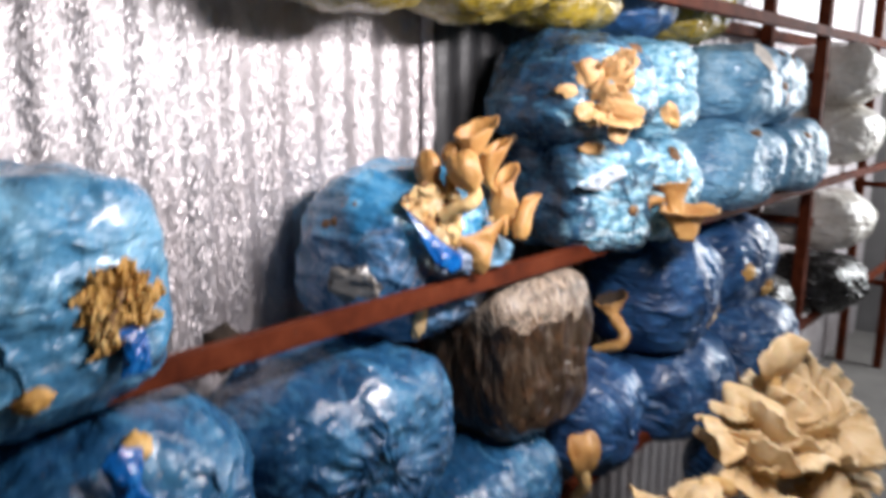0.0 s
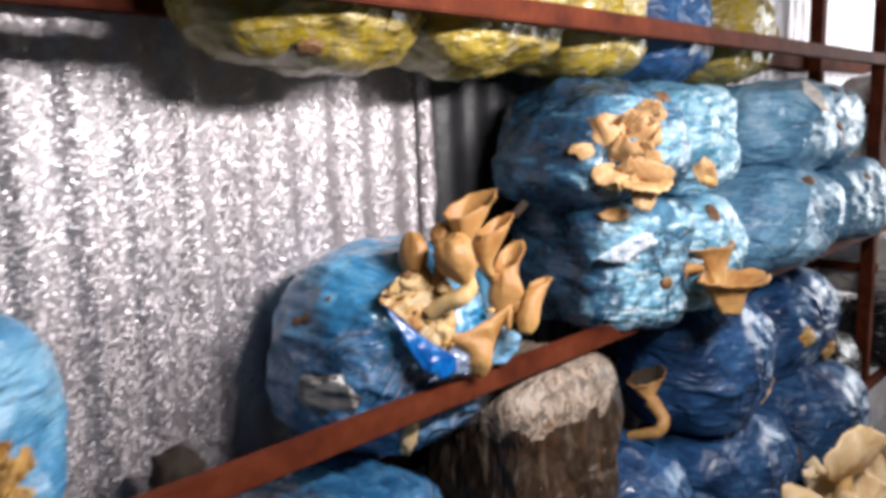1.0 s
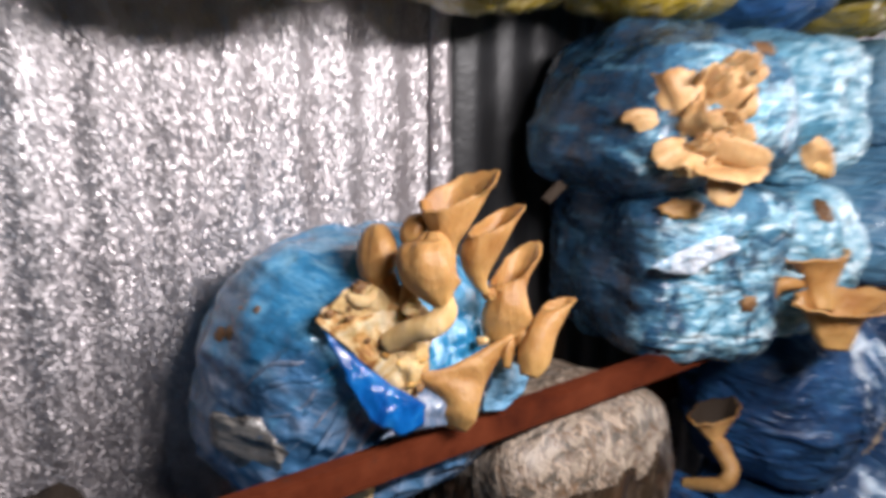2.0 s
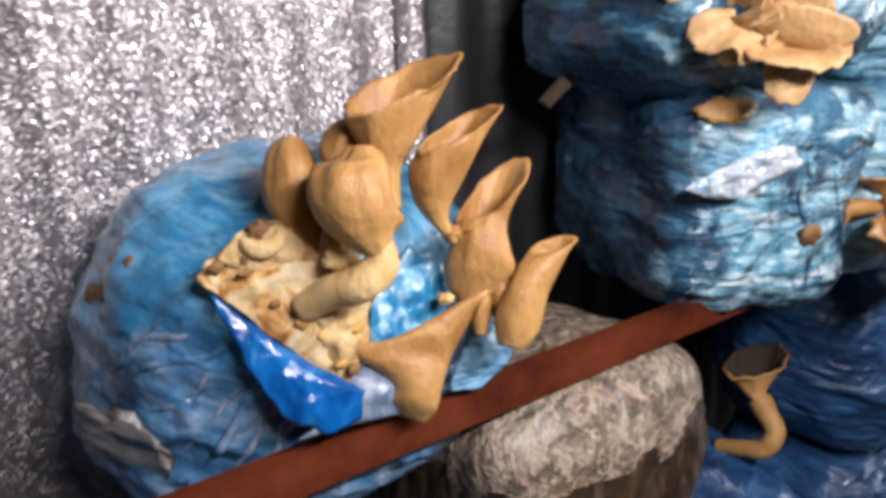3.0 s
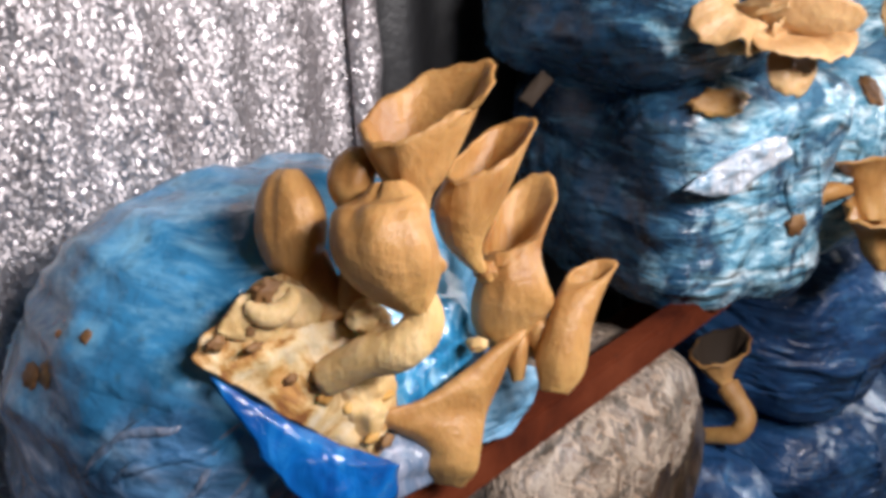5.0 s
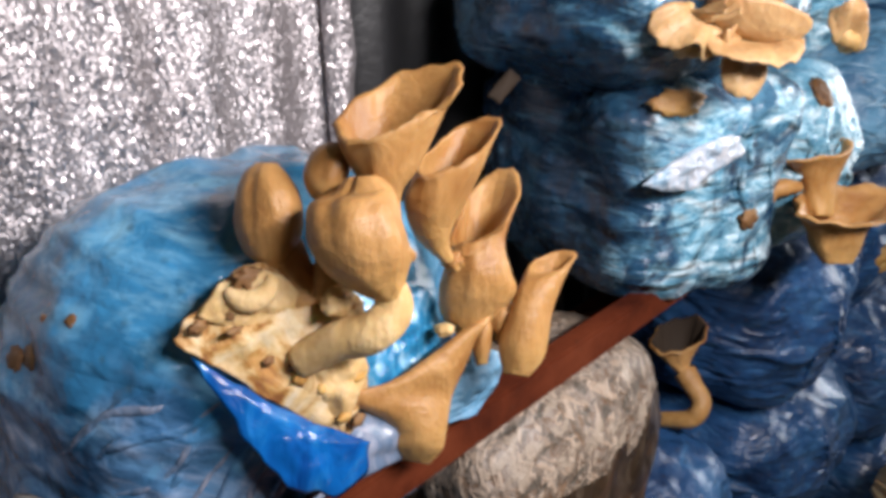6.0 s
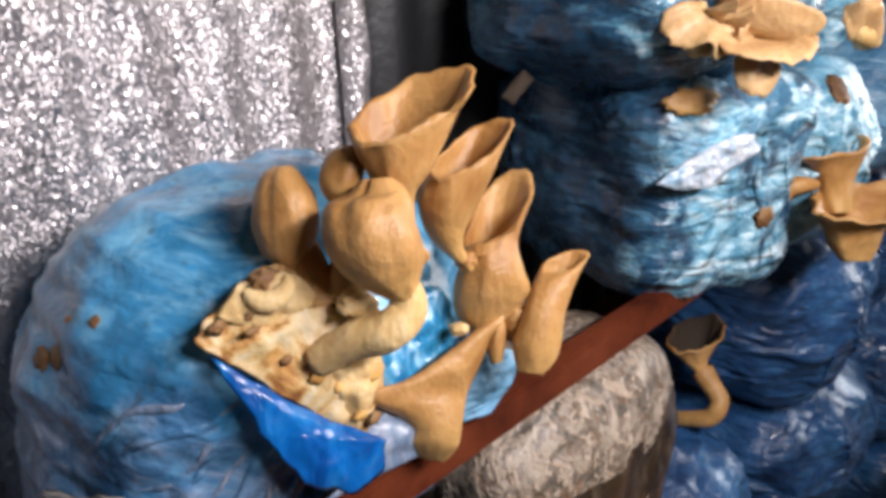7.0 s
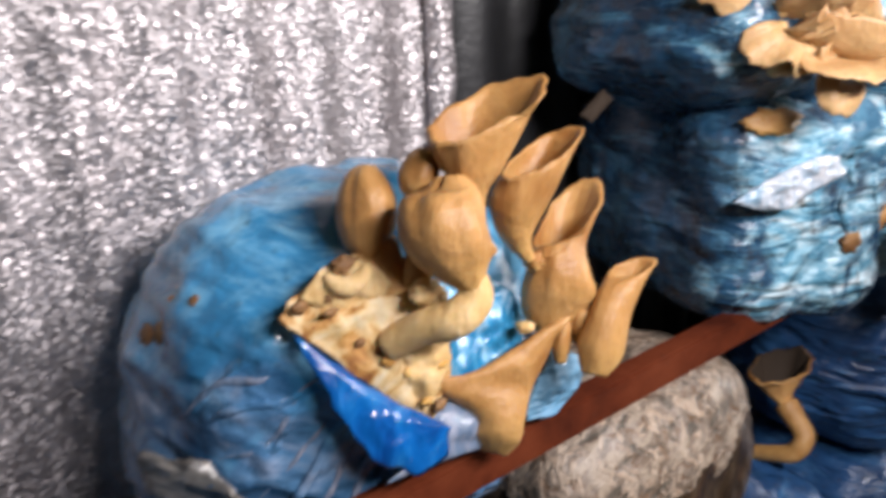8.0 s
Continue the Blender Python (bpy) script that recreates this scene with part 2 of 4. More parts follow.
def rust_paint():
    n = Nodes("red_oxide_paint", 0.7, 0.0, 0.08)
    tone = n.noise(14, 6, 0.7)
    base = n.ramp(tone, [(0.3, (0.036, 0.007, 0.0035)), (0.5, (0.092, 0.019, 0.007)), (0.75, (0.155, 0.038, 0.015))])
    chips = n.ramp(n.noise(70, 5, 0.7), [(0.62, (0, 0, 0)), (0.70, (0.7, 0.7, 0.7))])
    base = n.mix(chips, base, (0.06, 0.028, 0.018))
    return n.to(Base_Color=base, Normal=n.bump(n.noise(160, 4), 0.25, 0.002))


RUST = rust_paint()


def foil_material():
    """Crumpled aluminium foil: every facet of a few millimetres tilts its own way."""
    n = Nodes("crumpled_foil", 0.30, 1.0)
    facets = n.cells(560, "Color", "F1", n.scaled(1.0, 1.0, 0.75))
    big = n.cells(140, "Color", "F1", n.scaled(1.0, 1.0, 0.6))
    geo = n.tree.nodes.new("ShaderNodeNewGeometry").outputs["Normal"]
    total = geo
    for colour, much in ((facets, 0.80), (big, 0.24)):
        sub = n.tree.nodes.new("ShaderNodeVectorMath")
        sub.operation = "SUBTRACT"
        n.link(colour, sub.inputs[0])
        sub.inputs[1].default_value = (0.5, 0.5, 0.5)
        add = n.tree.nodes.new("ShaderNodeVectorMath")
        add.operation = "MULTIPLY_ADD"
        n.link(sub.outputs[0], add.inputs[0])
        add.inputs[1].default_value = (much, much, much)
        n.link(total, add.inputs[2])
        total = add.outputs[0]
    norm = n.tree.nodes.new("ShaderNodeVectorMath")
    norm.operation = "NORMALIZE"
    n.link(total, norm.inputs[0])
    tone = n.noise(5, 5, 0.6, n.scaled(1, 1, 0.4))
    base = n.ramp(tone, [(0.3, (0.49, 0.445, 0.45)), (0.7, (0.72, 0.69, 0.705))])
    split = n.tree.nodes.new("ShaderNodeSeparateColor")
    n.link(facets, split.inputs[0])
    rough = n.ramp(split.outputs[1], [(0.0, (0.36, 0.36, 0.36)), (0.35, (0.56, 0.56, 0.56)), (1.0, (0.72, 0.72, 0.72))])
    return n.to(Base_Color=base, Normal=norm.outputs[0], Roughness=rough)


FOIL = foil_material()


def plain_material(name, low, high, rough):
    n = Nodes(name, rough)
    tone = n.noise(3, 6, 0.65)
    return n.to(Base_Color=n.ramp(tone, [(0.3, low), (0.7, high)]), Normal=n.bump(n.noise(60, 5), 0.4, 0.004))


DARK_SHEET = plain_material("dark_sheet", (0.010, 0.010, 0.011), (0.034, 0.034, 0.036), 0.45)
# near-black brown for the wood stub and for painted shade
GLOOM = plain_material("dark_brown_and_shade", (0.010, 0.006, 0.003), (0.034, 0.019, 0.009), 0.85)
CONCRETE = plain_material("concrete", (0.09, 0.085, 0.08), (0.16, 0.155, 0.145), 0.8)
SHEET = plain_material("dull_sheet", (0.12, 0.12, 0.12), (0.2, 0.2, 0.2), 0.6)


# ---- mesh helpers ----
def mesh_object(name, bm, material, smooth=True):
    data = bpy.data.meshes.new(name)
    bmesh.ops.recalc_face_normals(bm, faces=bm.faces)
    for f in bm.faces:
        f.smooth = smooth
    bm.to_mesh(data)
    bm.free()
    data.materials.append(material)
    return new(name, data)


def part(name, bm, material, parent, label="", smooth=True):
    """One mesh object under a thing or a part, built in the parent's own coordinates."""
    ob = mesh_object(name, bm, material, smooth)
    ob.parent = parent
    if label:
        tagged(ob, label)
    return ob


def box(bm, lo, hi, bevel=0.0):
    made = bmesh.ops.create_cube(bm, size=1.0)
    for v in made["verts"]:
        v.co = Vector([lo[k] + (v.co[k] + 0.5) * (hi[k] - lo[k]) for k in range(3)])
    if bevel:
        edges = list({e for v in made["verts"] for e in v.link_edges})
        bmesh.ops.bevel(bm, geom=edges, offset=bevel, segments=2, affect="EDGES")
    return bm


def grid_faces(bm, rows, closed=False):
    """Quads between rows of vertices; closed joins each row's end to its start."""
    for a, b in zip(rows, rows[1:]):
        count = len(a)
        for k in range(count if closed else count - 1):
            bm.faces.new((a[k], a[(k + 1) % count], b[(k + 1) % count], b[k]))


def tube(bm, points, radii, sides=14):
    """A round tube along a smoothed chain of points."""
    pts = [Vector(p) for p in points]
    line, rad = [], []
    steps = 6
    for k in range(len(pts) - 1):
        p0, p1, p2, p3 = pts[max(k - 1, 0)], pts[k], pts[k + 1], pts[min(k + 2, len(pts) - 1)]
        for s in range(steps):
            t = s / steps
            line.append(0.5 * (2 * p1 + (p2 - p0) * t + (2 * p0 - 5 * p1 + 4 * p2 - p3) * t * t + (3 * p1 - p0 - 3 * p2 + p3) * t ** 3))
            rad.append(radii[k] + (radii[k + 1] - radii[k]) * t)
    line.append(pts[-1]), rad.append(radii[-1])
    rows, side = [], None
    for k, p in enumerate(line):
        way = (line[min(k + 1, len(line) - 1)] - line[max(k - 1, 0)]).normalized()
        side = way.orthogonal() if side is None else side - way * side.dot(way)
        side.normalize()
        up = way.cross(side)
        ring = []
        for j in range(sides):
            a = 2 * math.pi * j / sides
            wob = 1 + 0.10 * noise.noise(p * 60 + Vector((math.cos(a), math.sin(a), 0)))
            ring.append(bm.verts.new(p + (side * math.cos(a) + up * math.sin(a)) * rad[k] * wob))
        rows.append(ring)
    grid_faces(bm, rows, True)
    bm.faces.new(rows[0])
    bm.faces.new(rows[-1])
    return bm


# ---- the structure ----
def corrugated_wall():
    bm = bmesh.new()
    pitch, depth, x0, x1 = 0.064, 0.0044, -2.4, 3.6
    across, up = int((x1 - x0) / pitch * 10), 40
    front = []
    for j in range(up + 1):
        z = 2.5 * j / up
        row = []
        for k in range(across + 1):
            x = x0 + (x1 - x0) * k / across
            y = 0.272 + depth * math.sin(2 * math.pi * x / pitch) + 0.004 * noise.noise(Vector((x * 7, z * 3, 0)))
            row.append(bm.verts.new((x, y, z)))
        front.append(row)
    grid_faces(bm, front)
    back = [[bm.verts.new((x, 0.34, z)) for x in (x0, x1)] for z in (0, 2.5)]
    grid_faces(bm, back)
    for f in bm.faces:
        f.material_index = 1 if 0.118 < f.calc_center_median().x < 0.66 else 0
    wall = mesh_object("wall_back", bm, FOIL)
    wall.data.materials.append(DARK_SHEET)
    return tagged(wall, "corrugated sheet wall lined with crumpled shiny foil", "wall", kind="structure")


wall_back = corrugated_wall()


def foil_edge():
    """The loose crumpled edge where the foil lining ends."""
    bm = bmesh.new()
    rows = []
    for j in range(90):
        z = 0.75 + 0.9 * j / 89
        row = []
        for k in range(9):
            u = k / 8
            wave = noise.noise(Vector((u * 2, z * 22, 3)))
            row.append(bm.verts.new((0.098 + 0.030 * u + 0.006 * wave * u, 0.262 - 0.012 * math.sin(u * 3.1) - 0.006 * u * wave, z)))
        rows.append(row)
    grid_faces(bm, rows)
    back = [[bm.verts.new(v.co + Vector((0, 0.0015, 0))) for v in row] for row in rows]
    grid_faces(bm, back)
    loop = lambda r: r[0] + [q[-1] for q in r[1:]] + r[-1][-2::-1] + [q[0] for q in r[-2:0:-1]]
    grid_faces(bm, [loop(rows), loop(back)], True)
    return part("foil_edge", bm, FOIL, wall_back, "loose crumpled foil edge")


foil_edge()


def slab(name, lo, hi, material, label, category):
    return tagged(mesh_object(name, box(bmesh.new(), lo, hi), material, False), label, category, kind="structure")


slab("floor", (-2.5, -2.6, -0.1), (3.7, 0.34, 0.0), CONCRETE, "bare grey concrete floor of the growing room", "floor")
slab("ceiling", (-2.5, -2.6, 2.5), (3.7, 0.34, 2.6), SHEET, "dull metal sheet ceiling over the growing room", "ceiling")
slab("wall_left", (-2.5, -2.6, 0.0), (-2.4, 0.34, 2.5), SHEET, "dull metal sheet wall at the end of the aisle", "wall")
slab("wall_right", (3.6, -2.6, 0.0), (3.7, 0.34, 2.5), SHEET, "dull metal sheet wall at the end of the aisle", "wall")
slab("wall_front", (-2.4, -2.6, 0.0), (3.6, -2.5, 2.5), SHEET, "dull metal sheet wall across the aisle", "wall")


# ---- the rack ----
def rack():
    thing = tagged(new("shelf_rack"), "steel shelf rack in worn red oxide paint", "rack")
    for z, drop in ((0.54, 0.13), (1.0, 0.20), (1.459, -0.01)):
        part("front_rail", box(bmesh.new(), (-1.5, 0.0, z), (3.2, 0.019, z + 0.028), 0.002), RUST, thing, smooth=False)
        part("back_rail", box(bmesh.new(), (-1.5, 0.222, z - drop), (3.2, 0.248, z - drop + 0.034), 0.002), RUST, thing, smooth=False)
    for x in (-1.35, 1.61, 3.0):
        for y in (0.020, 0.186):
            part("post", box(bmesh.new(), (x, y, 0.0), (x + 0.035, y + 0.035, 2.1), 0.002), RUST, thing, smooth=False)
    for x in (-1.312, 1.647, 2.96):
        for z in (0.54, 1.0, 1.459):
            part("cross_bar", box(bmesh.new(), (x, 0.020, z - 0.125), (x + 0.02, 0.221, z - 0.1), 0.002), RUST, thing, smooth=False)
    return thing


rack()


# ---- bags ----
def bag(name, centre, half, material, label, seed, square=2.7, lumps=0.014, wrinkles=0.005, detail=64, turn=(0, 0, 0), group="", gather=0.0012, taper=0.0):
    """A stuffed plastic bag: a rounded block with lumps, creases and pinched folds."""
    bm = bmesh.new()
    shift = Vector((seed * 3.7, seed * 1.3, seed * 2.1))
    a, b, c = half
    rows = []
    n_up, n_round = detail * 2 // 3, detail
    for j in range(n_up + 1):
        phi = math.pi * j / n_up
        row = []
        for k in range(n_round):
            th = 2 * math.pi * k / n_round
            d = Vector((math.sin(phi) * math.cos(th), -math.cos(phi), math.sin(phi) * math.sin(th)))
            r = (abs(d.x) ** square + abs(d.y) ** square + abs(d.z) ** square) ** (-1 / square)
            p = Vector((d.x * r * a, d.y * r * b, d.z * r * c))
            p.x *= 1 - taper * d.z * r
            q = p + shift
            push = lumps * noise.noise(q * 9) + 0.6 * lumps * noise.noise(q * 19)
            fold = 1 - abs(noise.noise(Vector((q.x * 26, q.y * 9, q.z * 34)))) * 2
            push += wrinkles * (max(fold, 0) ** 3 - 0.3)
            pinch = gather * math.sin(th * 23 + 3 * noise.noise(q * 6)) * max(0, math.cos(phi) ** 4)
            p += d * (push + pinch)
            row.append(p)
        rows.append(row)
    first, last = bm.verts.new(sum(rows[0], Vector()) / n_round), bm.verts.new(sum(rows[-1], Vector()) / n_round)
    rings = [[bm.verts.new(p) for p in row] for row in rows[1:-1]]
    grid_faces(bm, rings, True)
    for k in range(n_round):
        bm.faces.new((first, rings[0][(k + 1) % n_round], rings[0][k]))
        bm.faces.new((last, rings[-1][k], rings[-1][(k + 1) % n_round]))
    ob = mesh_object(name, bm, material)
    ob.matrix_world = pose(*centre, *turn)
    return tagged(ob, label, "bag", group)


def lump(bm, centre, radii, seed, rough=0.35, detail=12):
    """An uneven crumb or scar."""
    made = bmesh.ops.create_icosphere(bm, subdivisions=3 if detail > 10 else 2, radius=1.0)
    for v in made["verts"]:
        d = v.co.copy()
        k = 1 + rough * noise.noise(d * 2.2 + Vector((seed, 0, seed))) + 0.5 * rough * noise.noise(d * 5 + Vector((0, seed, 0)))
        v.co = Vector((d.x * radii[0] * k, d.y * radii[1] * k, d.z * radii[2] * k)) + Vector(centre)
    return bm


ON_SHELF = "bags on the middle shelf"
BELOW = "bags on the lower shelf"
ABOVE = "bags on the upper shelf"

main_bag = bag("mushroom_bag", (-0.080, 0.142, 1.05), (0.160, 0.125, 0.138), MILKY_BLUE, "blue plastic bag torn open with oyster mushrooms growing out", 1, 2.4, 0.008, 0.005, 160, taper=0.12, group=ON_SHELF)
left_bag = bag("mushroom_bag", (-0.70, 0.085, 1.105), (0.19, 0.14, 0.12), BLUE, "blue plastic bag with dry golden stubs in a torn hole", 2, 3.2, detail=96, gather=0.0, group=ON_SHELF)
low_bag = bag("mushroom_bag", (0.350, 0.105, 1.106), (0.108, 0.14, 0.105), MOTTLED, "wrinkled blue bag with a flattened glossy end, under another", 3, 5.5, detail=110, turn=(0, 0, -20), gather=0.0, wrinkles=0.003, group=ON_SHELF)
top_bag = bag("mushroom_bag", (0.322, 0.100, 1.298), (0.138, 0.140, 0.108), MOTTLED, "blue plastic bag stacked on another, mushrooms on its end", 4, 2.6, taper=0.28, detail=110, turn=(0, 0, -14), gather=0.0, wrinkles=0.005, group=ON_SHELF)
mid_bag = bag("mushroom_bag", (0.51, 0.09, 1.10), (0.105, 0.155, 0.11), LIT_END_FILM, "pale blue bag with tan mushrooms hanging from its end", 5, 2.9, detail=90, group=ON_SHELF)
bag("mushroom_bag", (0.535, 0.11, 1.30), (0.10, 0.15, 0.105), LIT_END_FILM, "pale blue bag stacked beside a darker one", 6, 3.0, detail=90, group=ON_SHELF)
square_bag = bag("mushroom_bag", (0.885, 0.08, 1.125), (0.205, 0.17, 0.105), PALE_BLUE, "pale blue bag with a puckered square end", 7, 3.0, taper=0.2, detail=80, group=ON_SHELF)
end_bag = bag("mushroom_bag", (1.31, 0.08, 1.125), (0.19, 0.15, 0.10), PALE_BLUE, "pale blue bag at the end of the row", 8, 3.4, detail=80, group=ON_SHELF)
taped_bag = bag("mushroom_bag", (1.03, 0.08, 1.31), (0.25, 0.145, 0.095), PALE_BLUE, "pale blue bag with a strip of tape, lying on two others", 9, 3.8, detail=80, group=ON_SHELF)

knot_bag = bag("mushroom_bag", (-0.60, 0.07, 0.86), (0.165, 0.14, 0.12), DEEP_BLUE, "blue plastic bag tied in a knot, below the rail", 10, 2.6, detail=90, group=BELOW, gather=0.004)
bag("mushroom_bag", (-0.285, 0.07, 0.828), (0.17, 0.125, 0.125), DEEP_BLUE, "blue plastic bag with radiating folds, below the rail", 11, 2.9, detail=100, group=BELOW, gather=0.0018)
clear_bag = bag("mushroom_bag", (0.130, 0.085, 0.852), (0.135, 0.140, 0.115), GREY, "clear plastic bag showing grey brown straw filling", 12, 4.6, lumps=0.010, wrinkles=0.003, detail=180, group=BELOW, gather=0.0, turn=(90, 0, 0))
# pale straw colours above an uneven height, darker film colours below
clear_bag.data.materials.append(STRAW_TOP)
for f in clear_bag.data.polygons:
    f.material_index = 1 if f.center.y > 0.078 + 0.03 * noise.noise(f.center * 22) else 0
bag("mushroom_bag", (0.02, 0.09, 0.62), (0.17, 0.14, 0.10), DEEP_BLUE, "blue plastic bag at the bottom of the stack", 13, 2.8, detail=64, group=BELOW)
bag("mushroom_bag", (0.37, 0.09, 0.645), (0.13, 0.13, 0.13), DARK_BLUE, "dark blue bag wedged between others", 14, 2.6, detail=80, group=BELOW)
dull_bag = bag("mushroom_bag", (0.655, 0.075, 0.86), (0.15, 0.14, 0.145), DARK_BLUE, "dark blue bag with a dull sheen", 15, 2.6, detail=90, group=BELOW)
spotted_bag = bag("mushroom_bag", (0.99, 0.08, 0.87), (0.18, 0.14, 0.12), DARK_BLUE, "dark blue bag with orange torn spots", 16, 2.9, detail=80, group=BELOW)
bag("mushroom_bag", (-0.34, 0.09, 0.61), (0.17, 0.14, 0.11), DARK_BLUE, "dark blue bag at the bottom of the stack", 17, 2.8, detail=64, group=BELOW)
torn_bag = bag("mushroom_bag", (0.72, 0.06, 0.62), (0.20, 0.14, 0.115), DARK_BLUE, "dark blue bag with a rusty tear, under another", 18, 2.8, detail=72, group=BELOW)
bag("mushroom_bag", (1.0, 0.03, 0.65), (0.18, 0.17, 0.13), DARK_BLUE, "dark blue bag under a spotted one", 19, 2.8, detail=64, group=BELOW)
bag("mushroom_bag", (1.34, 0.10, 0.64), (0.13, 0.13, 0.12), BLACK, "black plastic bag beside the post", 20, 2.8, detail=56, group=BELOW)

for k, (x, half, mat, label) in enumerate((
        (-0.18, 0.15, YELLOW, "yellow plastic bag sagging between the upper rails"),
        (0.09, 0.15, YELLOW, "yellow plastic bag beside others on the upper shelf"),
        (0.34, 0.12, YELLOW, "yellow plastic bag with pale patches on the upper shelf"),
        (0.57, 0.13, DARK_BLUE, "dark blue bag between yellow ones on the upper shelf"),
        (0.84, 0.15, YELLOW, "bright yellow plastic bag on the upper shelf"))):
    bag("mushroom_bag", (x, 0.142, 1.505), (half, 0.108, 0.105), mat, label, 20 + k, 2.6, detail=80, group=ABOVE)

for k, (x, z, mat, label) in enumerate((
        (1.91, 1.355, WHITE, "white plastic bag stacked beyond the post"), (1.92, 1.16, WHITE, "white plastic bag resting on the rail"),
        (1.89, 0.87, WHITE, "white plastic bag below the rail"), (1.90, 0.64, BLACK, "black plastic bag at the bottom of the stack"))):
    bag("mushroom_bag", (x, 0.07, z), (0.2, 0.16, 0.102), mat, label, 30 + k, 2.6, detail=56, group="bags beyond the post")


def surface(ob, near):
    """The place on a bag nearest to a point, and the way out of it there, in the bag's own coordinates."""
    local = ob.matrix_world.inverted() @ Vector(near)
    best = min(ob.data.vertices, key=lambda v: (v.co - local).length_squared)
    return best.co.copy(), best.normal.copy()


def scar(ob, near, wide, high, seed, material=None, name="torn_spot", label="brown torn spot", proud=0.004):
    """A flat crusty spot on a bag's skin."""
    place, out = surface(ob, near)
    bm = bmesh.new()
    lump(bm, (0, 0, 0), (wide / 2, high / 2, proud), seed, 0.5)
    side = Vector((0, 0, 1)).cross(out).normalized()
    turn = Matrix((side, out.cross(side), out)).transposed().to_4x4()
    bm.transform(Matrix.Translation(place) @ turn)
    return part(name, bm, material or SCAR, ob, label)


# ---- mushrooms ----
def cap_mesh(neck, left, tip, right, thick, flare=0.5, belly=0.16, ripple=0.16, seed=0, lip=0.2, spread=1.0, grooves=0.012):
    """A fan-shaped oyster cap from its neck to a rounded, rippled lip, with real thickness."""
    neck, left, tip, right = Vector(neck), Vector(left), Vector(tip), Vector(right)
    length = (tip - neck).length
    face = (right - left).cross(tip - neck)
    face = face.normalized()
    if face.y > 0:
        face = -face
    bm = bmesh.new()
    nu, nv = 26, 20
    mid = []
    for j in range(nv + 1):
        v = j / nv
        row = []
        for k in range(nu + 1):
            u = -1 + 2 * k / nu
            # lip curve through left, tip and right
            edge = (left + right) / 2 + (right - left) / 2 * math.sin(u * 1.57) + (tip - (left + right) / 2) * max(math.cos(u * 1.57), 0.0) ** 0.85
            p = neck + (tip - neck) * v + (edge - tip) * spread * v ** flare
            bend = belly * length * math.sin(math.pi * min(v, 1)) * (1 - 0.6 * u * u)
            curl = -lip * length * max(0, v - 0.72) ** 2 * 3
            wave = ripple * length * v * v * noise.noise(Vector((u * 2.3 + seed, v * 1.5, seed * 1.7)))
            groove = grooves * length * v * math.sin(u * 15 + seed + 2 * v) * (1.2 - v)
            frill = 0.5 * max(ripple - 0.1, 0) * length * v ** 3 * noise.noise(Vector((u * 7 + seed * 3, v, seed)))
            p = p + face * (bend + curl + wave + groove + frill)
            # a softly lobed rim
            p += (tip - neck) * 0.07 * v ** 3 * noise.noise(Vector((u * 3.1, seed * 2.3, 0)))
            row.append(p)
        mid.append(row)
    front, back = [], []
    for j, row in enumerate(mid):
        fr, bk = [], []
        for k, p in enumerate(row):
            du = row[min(k + 1, nu)] - row[max(k - 1, 0)]
            dv = mid[min(j + 1, nv)][k] - mid[max(j - 1, 0)][k]
            n = du.cross(dv)
            n = n.normalized() if n.length > 1e-12 else face
            if n.dot(face) < 0:
                n = -n
            u = abs(-1 + 2 * k / nu)
            t = thick * (1.0 - 0.75 * (j / nv) ** 3) * (1 - 0.75 * u ** 6)
            fr.append(bm.verts.new(p + n * t * 0.5))
            bk.append(bm.verts.new(p - n * t * 0.5))
        front.append(fr), back.append(bk)
    grid_faces(bm, front)
    grid_faces(bm, back)
    loop_f = front[0] + [r[-1] for r in front[1:]] + front[-1][-2::-1] + [r[0] for r in front[-2:0:-1]]
    loop_b = back[0] + [r[-1] for r in back[1:]] + back[-1][-2::-1] + [r[0] for r in back[-2:0:-1]]
    grid_faces(bm, [loop_f, loop_b], True)
    return bm


def oyster(cluster, base, neck, left, tip, right, thick=0.007, stem=0.011, bow=0.15, cap_mat=None, seed=0, chain=None, stem_mat=None, **shape):
    """One oyster mushroom of a cluster: a stem from base to neck and a fan-shaped cap."""
    base, neck = Vector(base), Vector(neck)
    way = neck - base
    out = Vector((0, -1, 0.2)) * way.length * bow
    ahead = neck + (Vector(tip) - neck) * 0.22
    points = chain or (base, base + way * 0.5 + out, neck, ahead)
    radii = (stem * 0.7, stem * 0.95, stem * 0.9, stem * 0.4) if not chain else (stem * 0.9, stem, stem, stem * 0.95, stem * 0.6)
    part("stem", tube(bmesh.new(), points, radii), stem_mat or STEM, cluster, "tan stem" if stem_mat else "cream coloured stem")
    part("cap", cap_mesh(neck - way * 0.12, left, tip, right, thick, seed=seed, **shape), cap_mat or CAP, cluster, "tan fan-shaped cap")


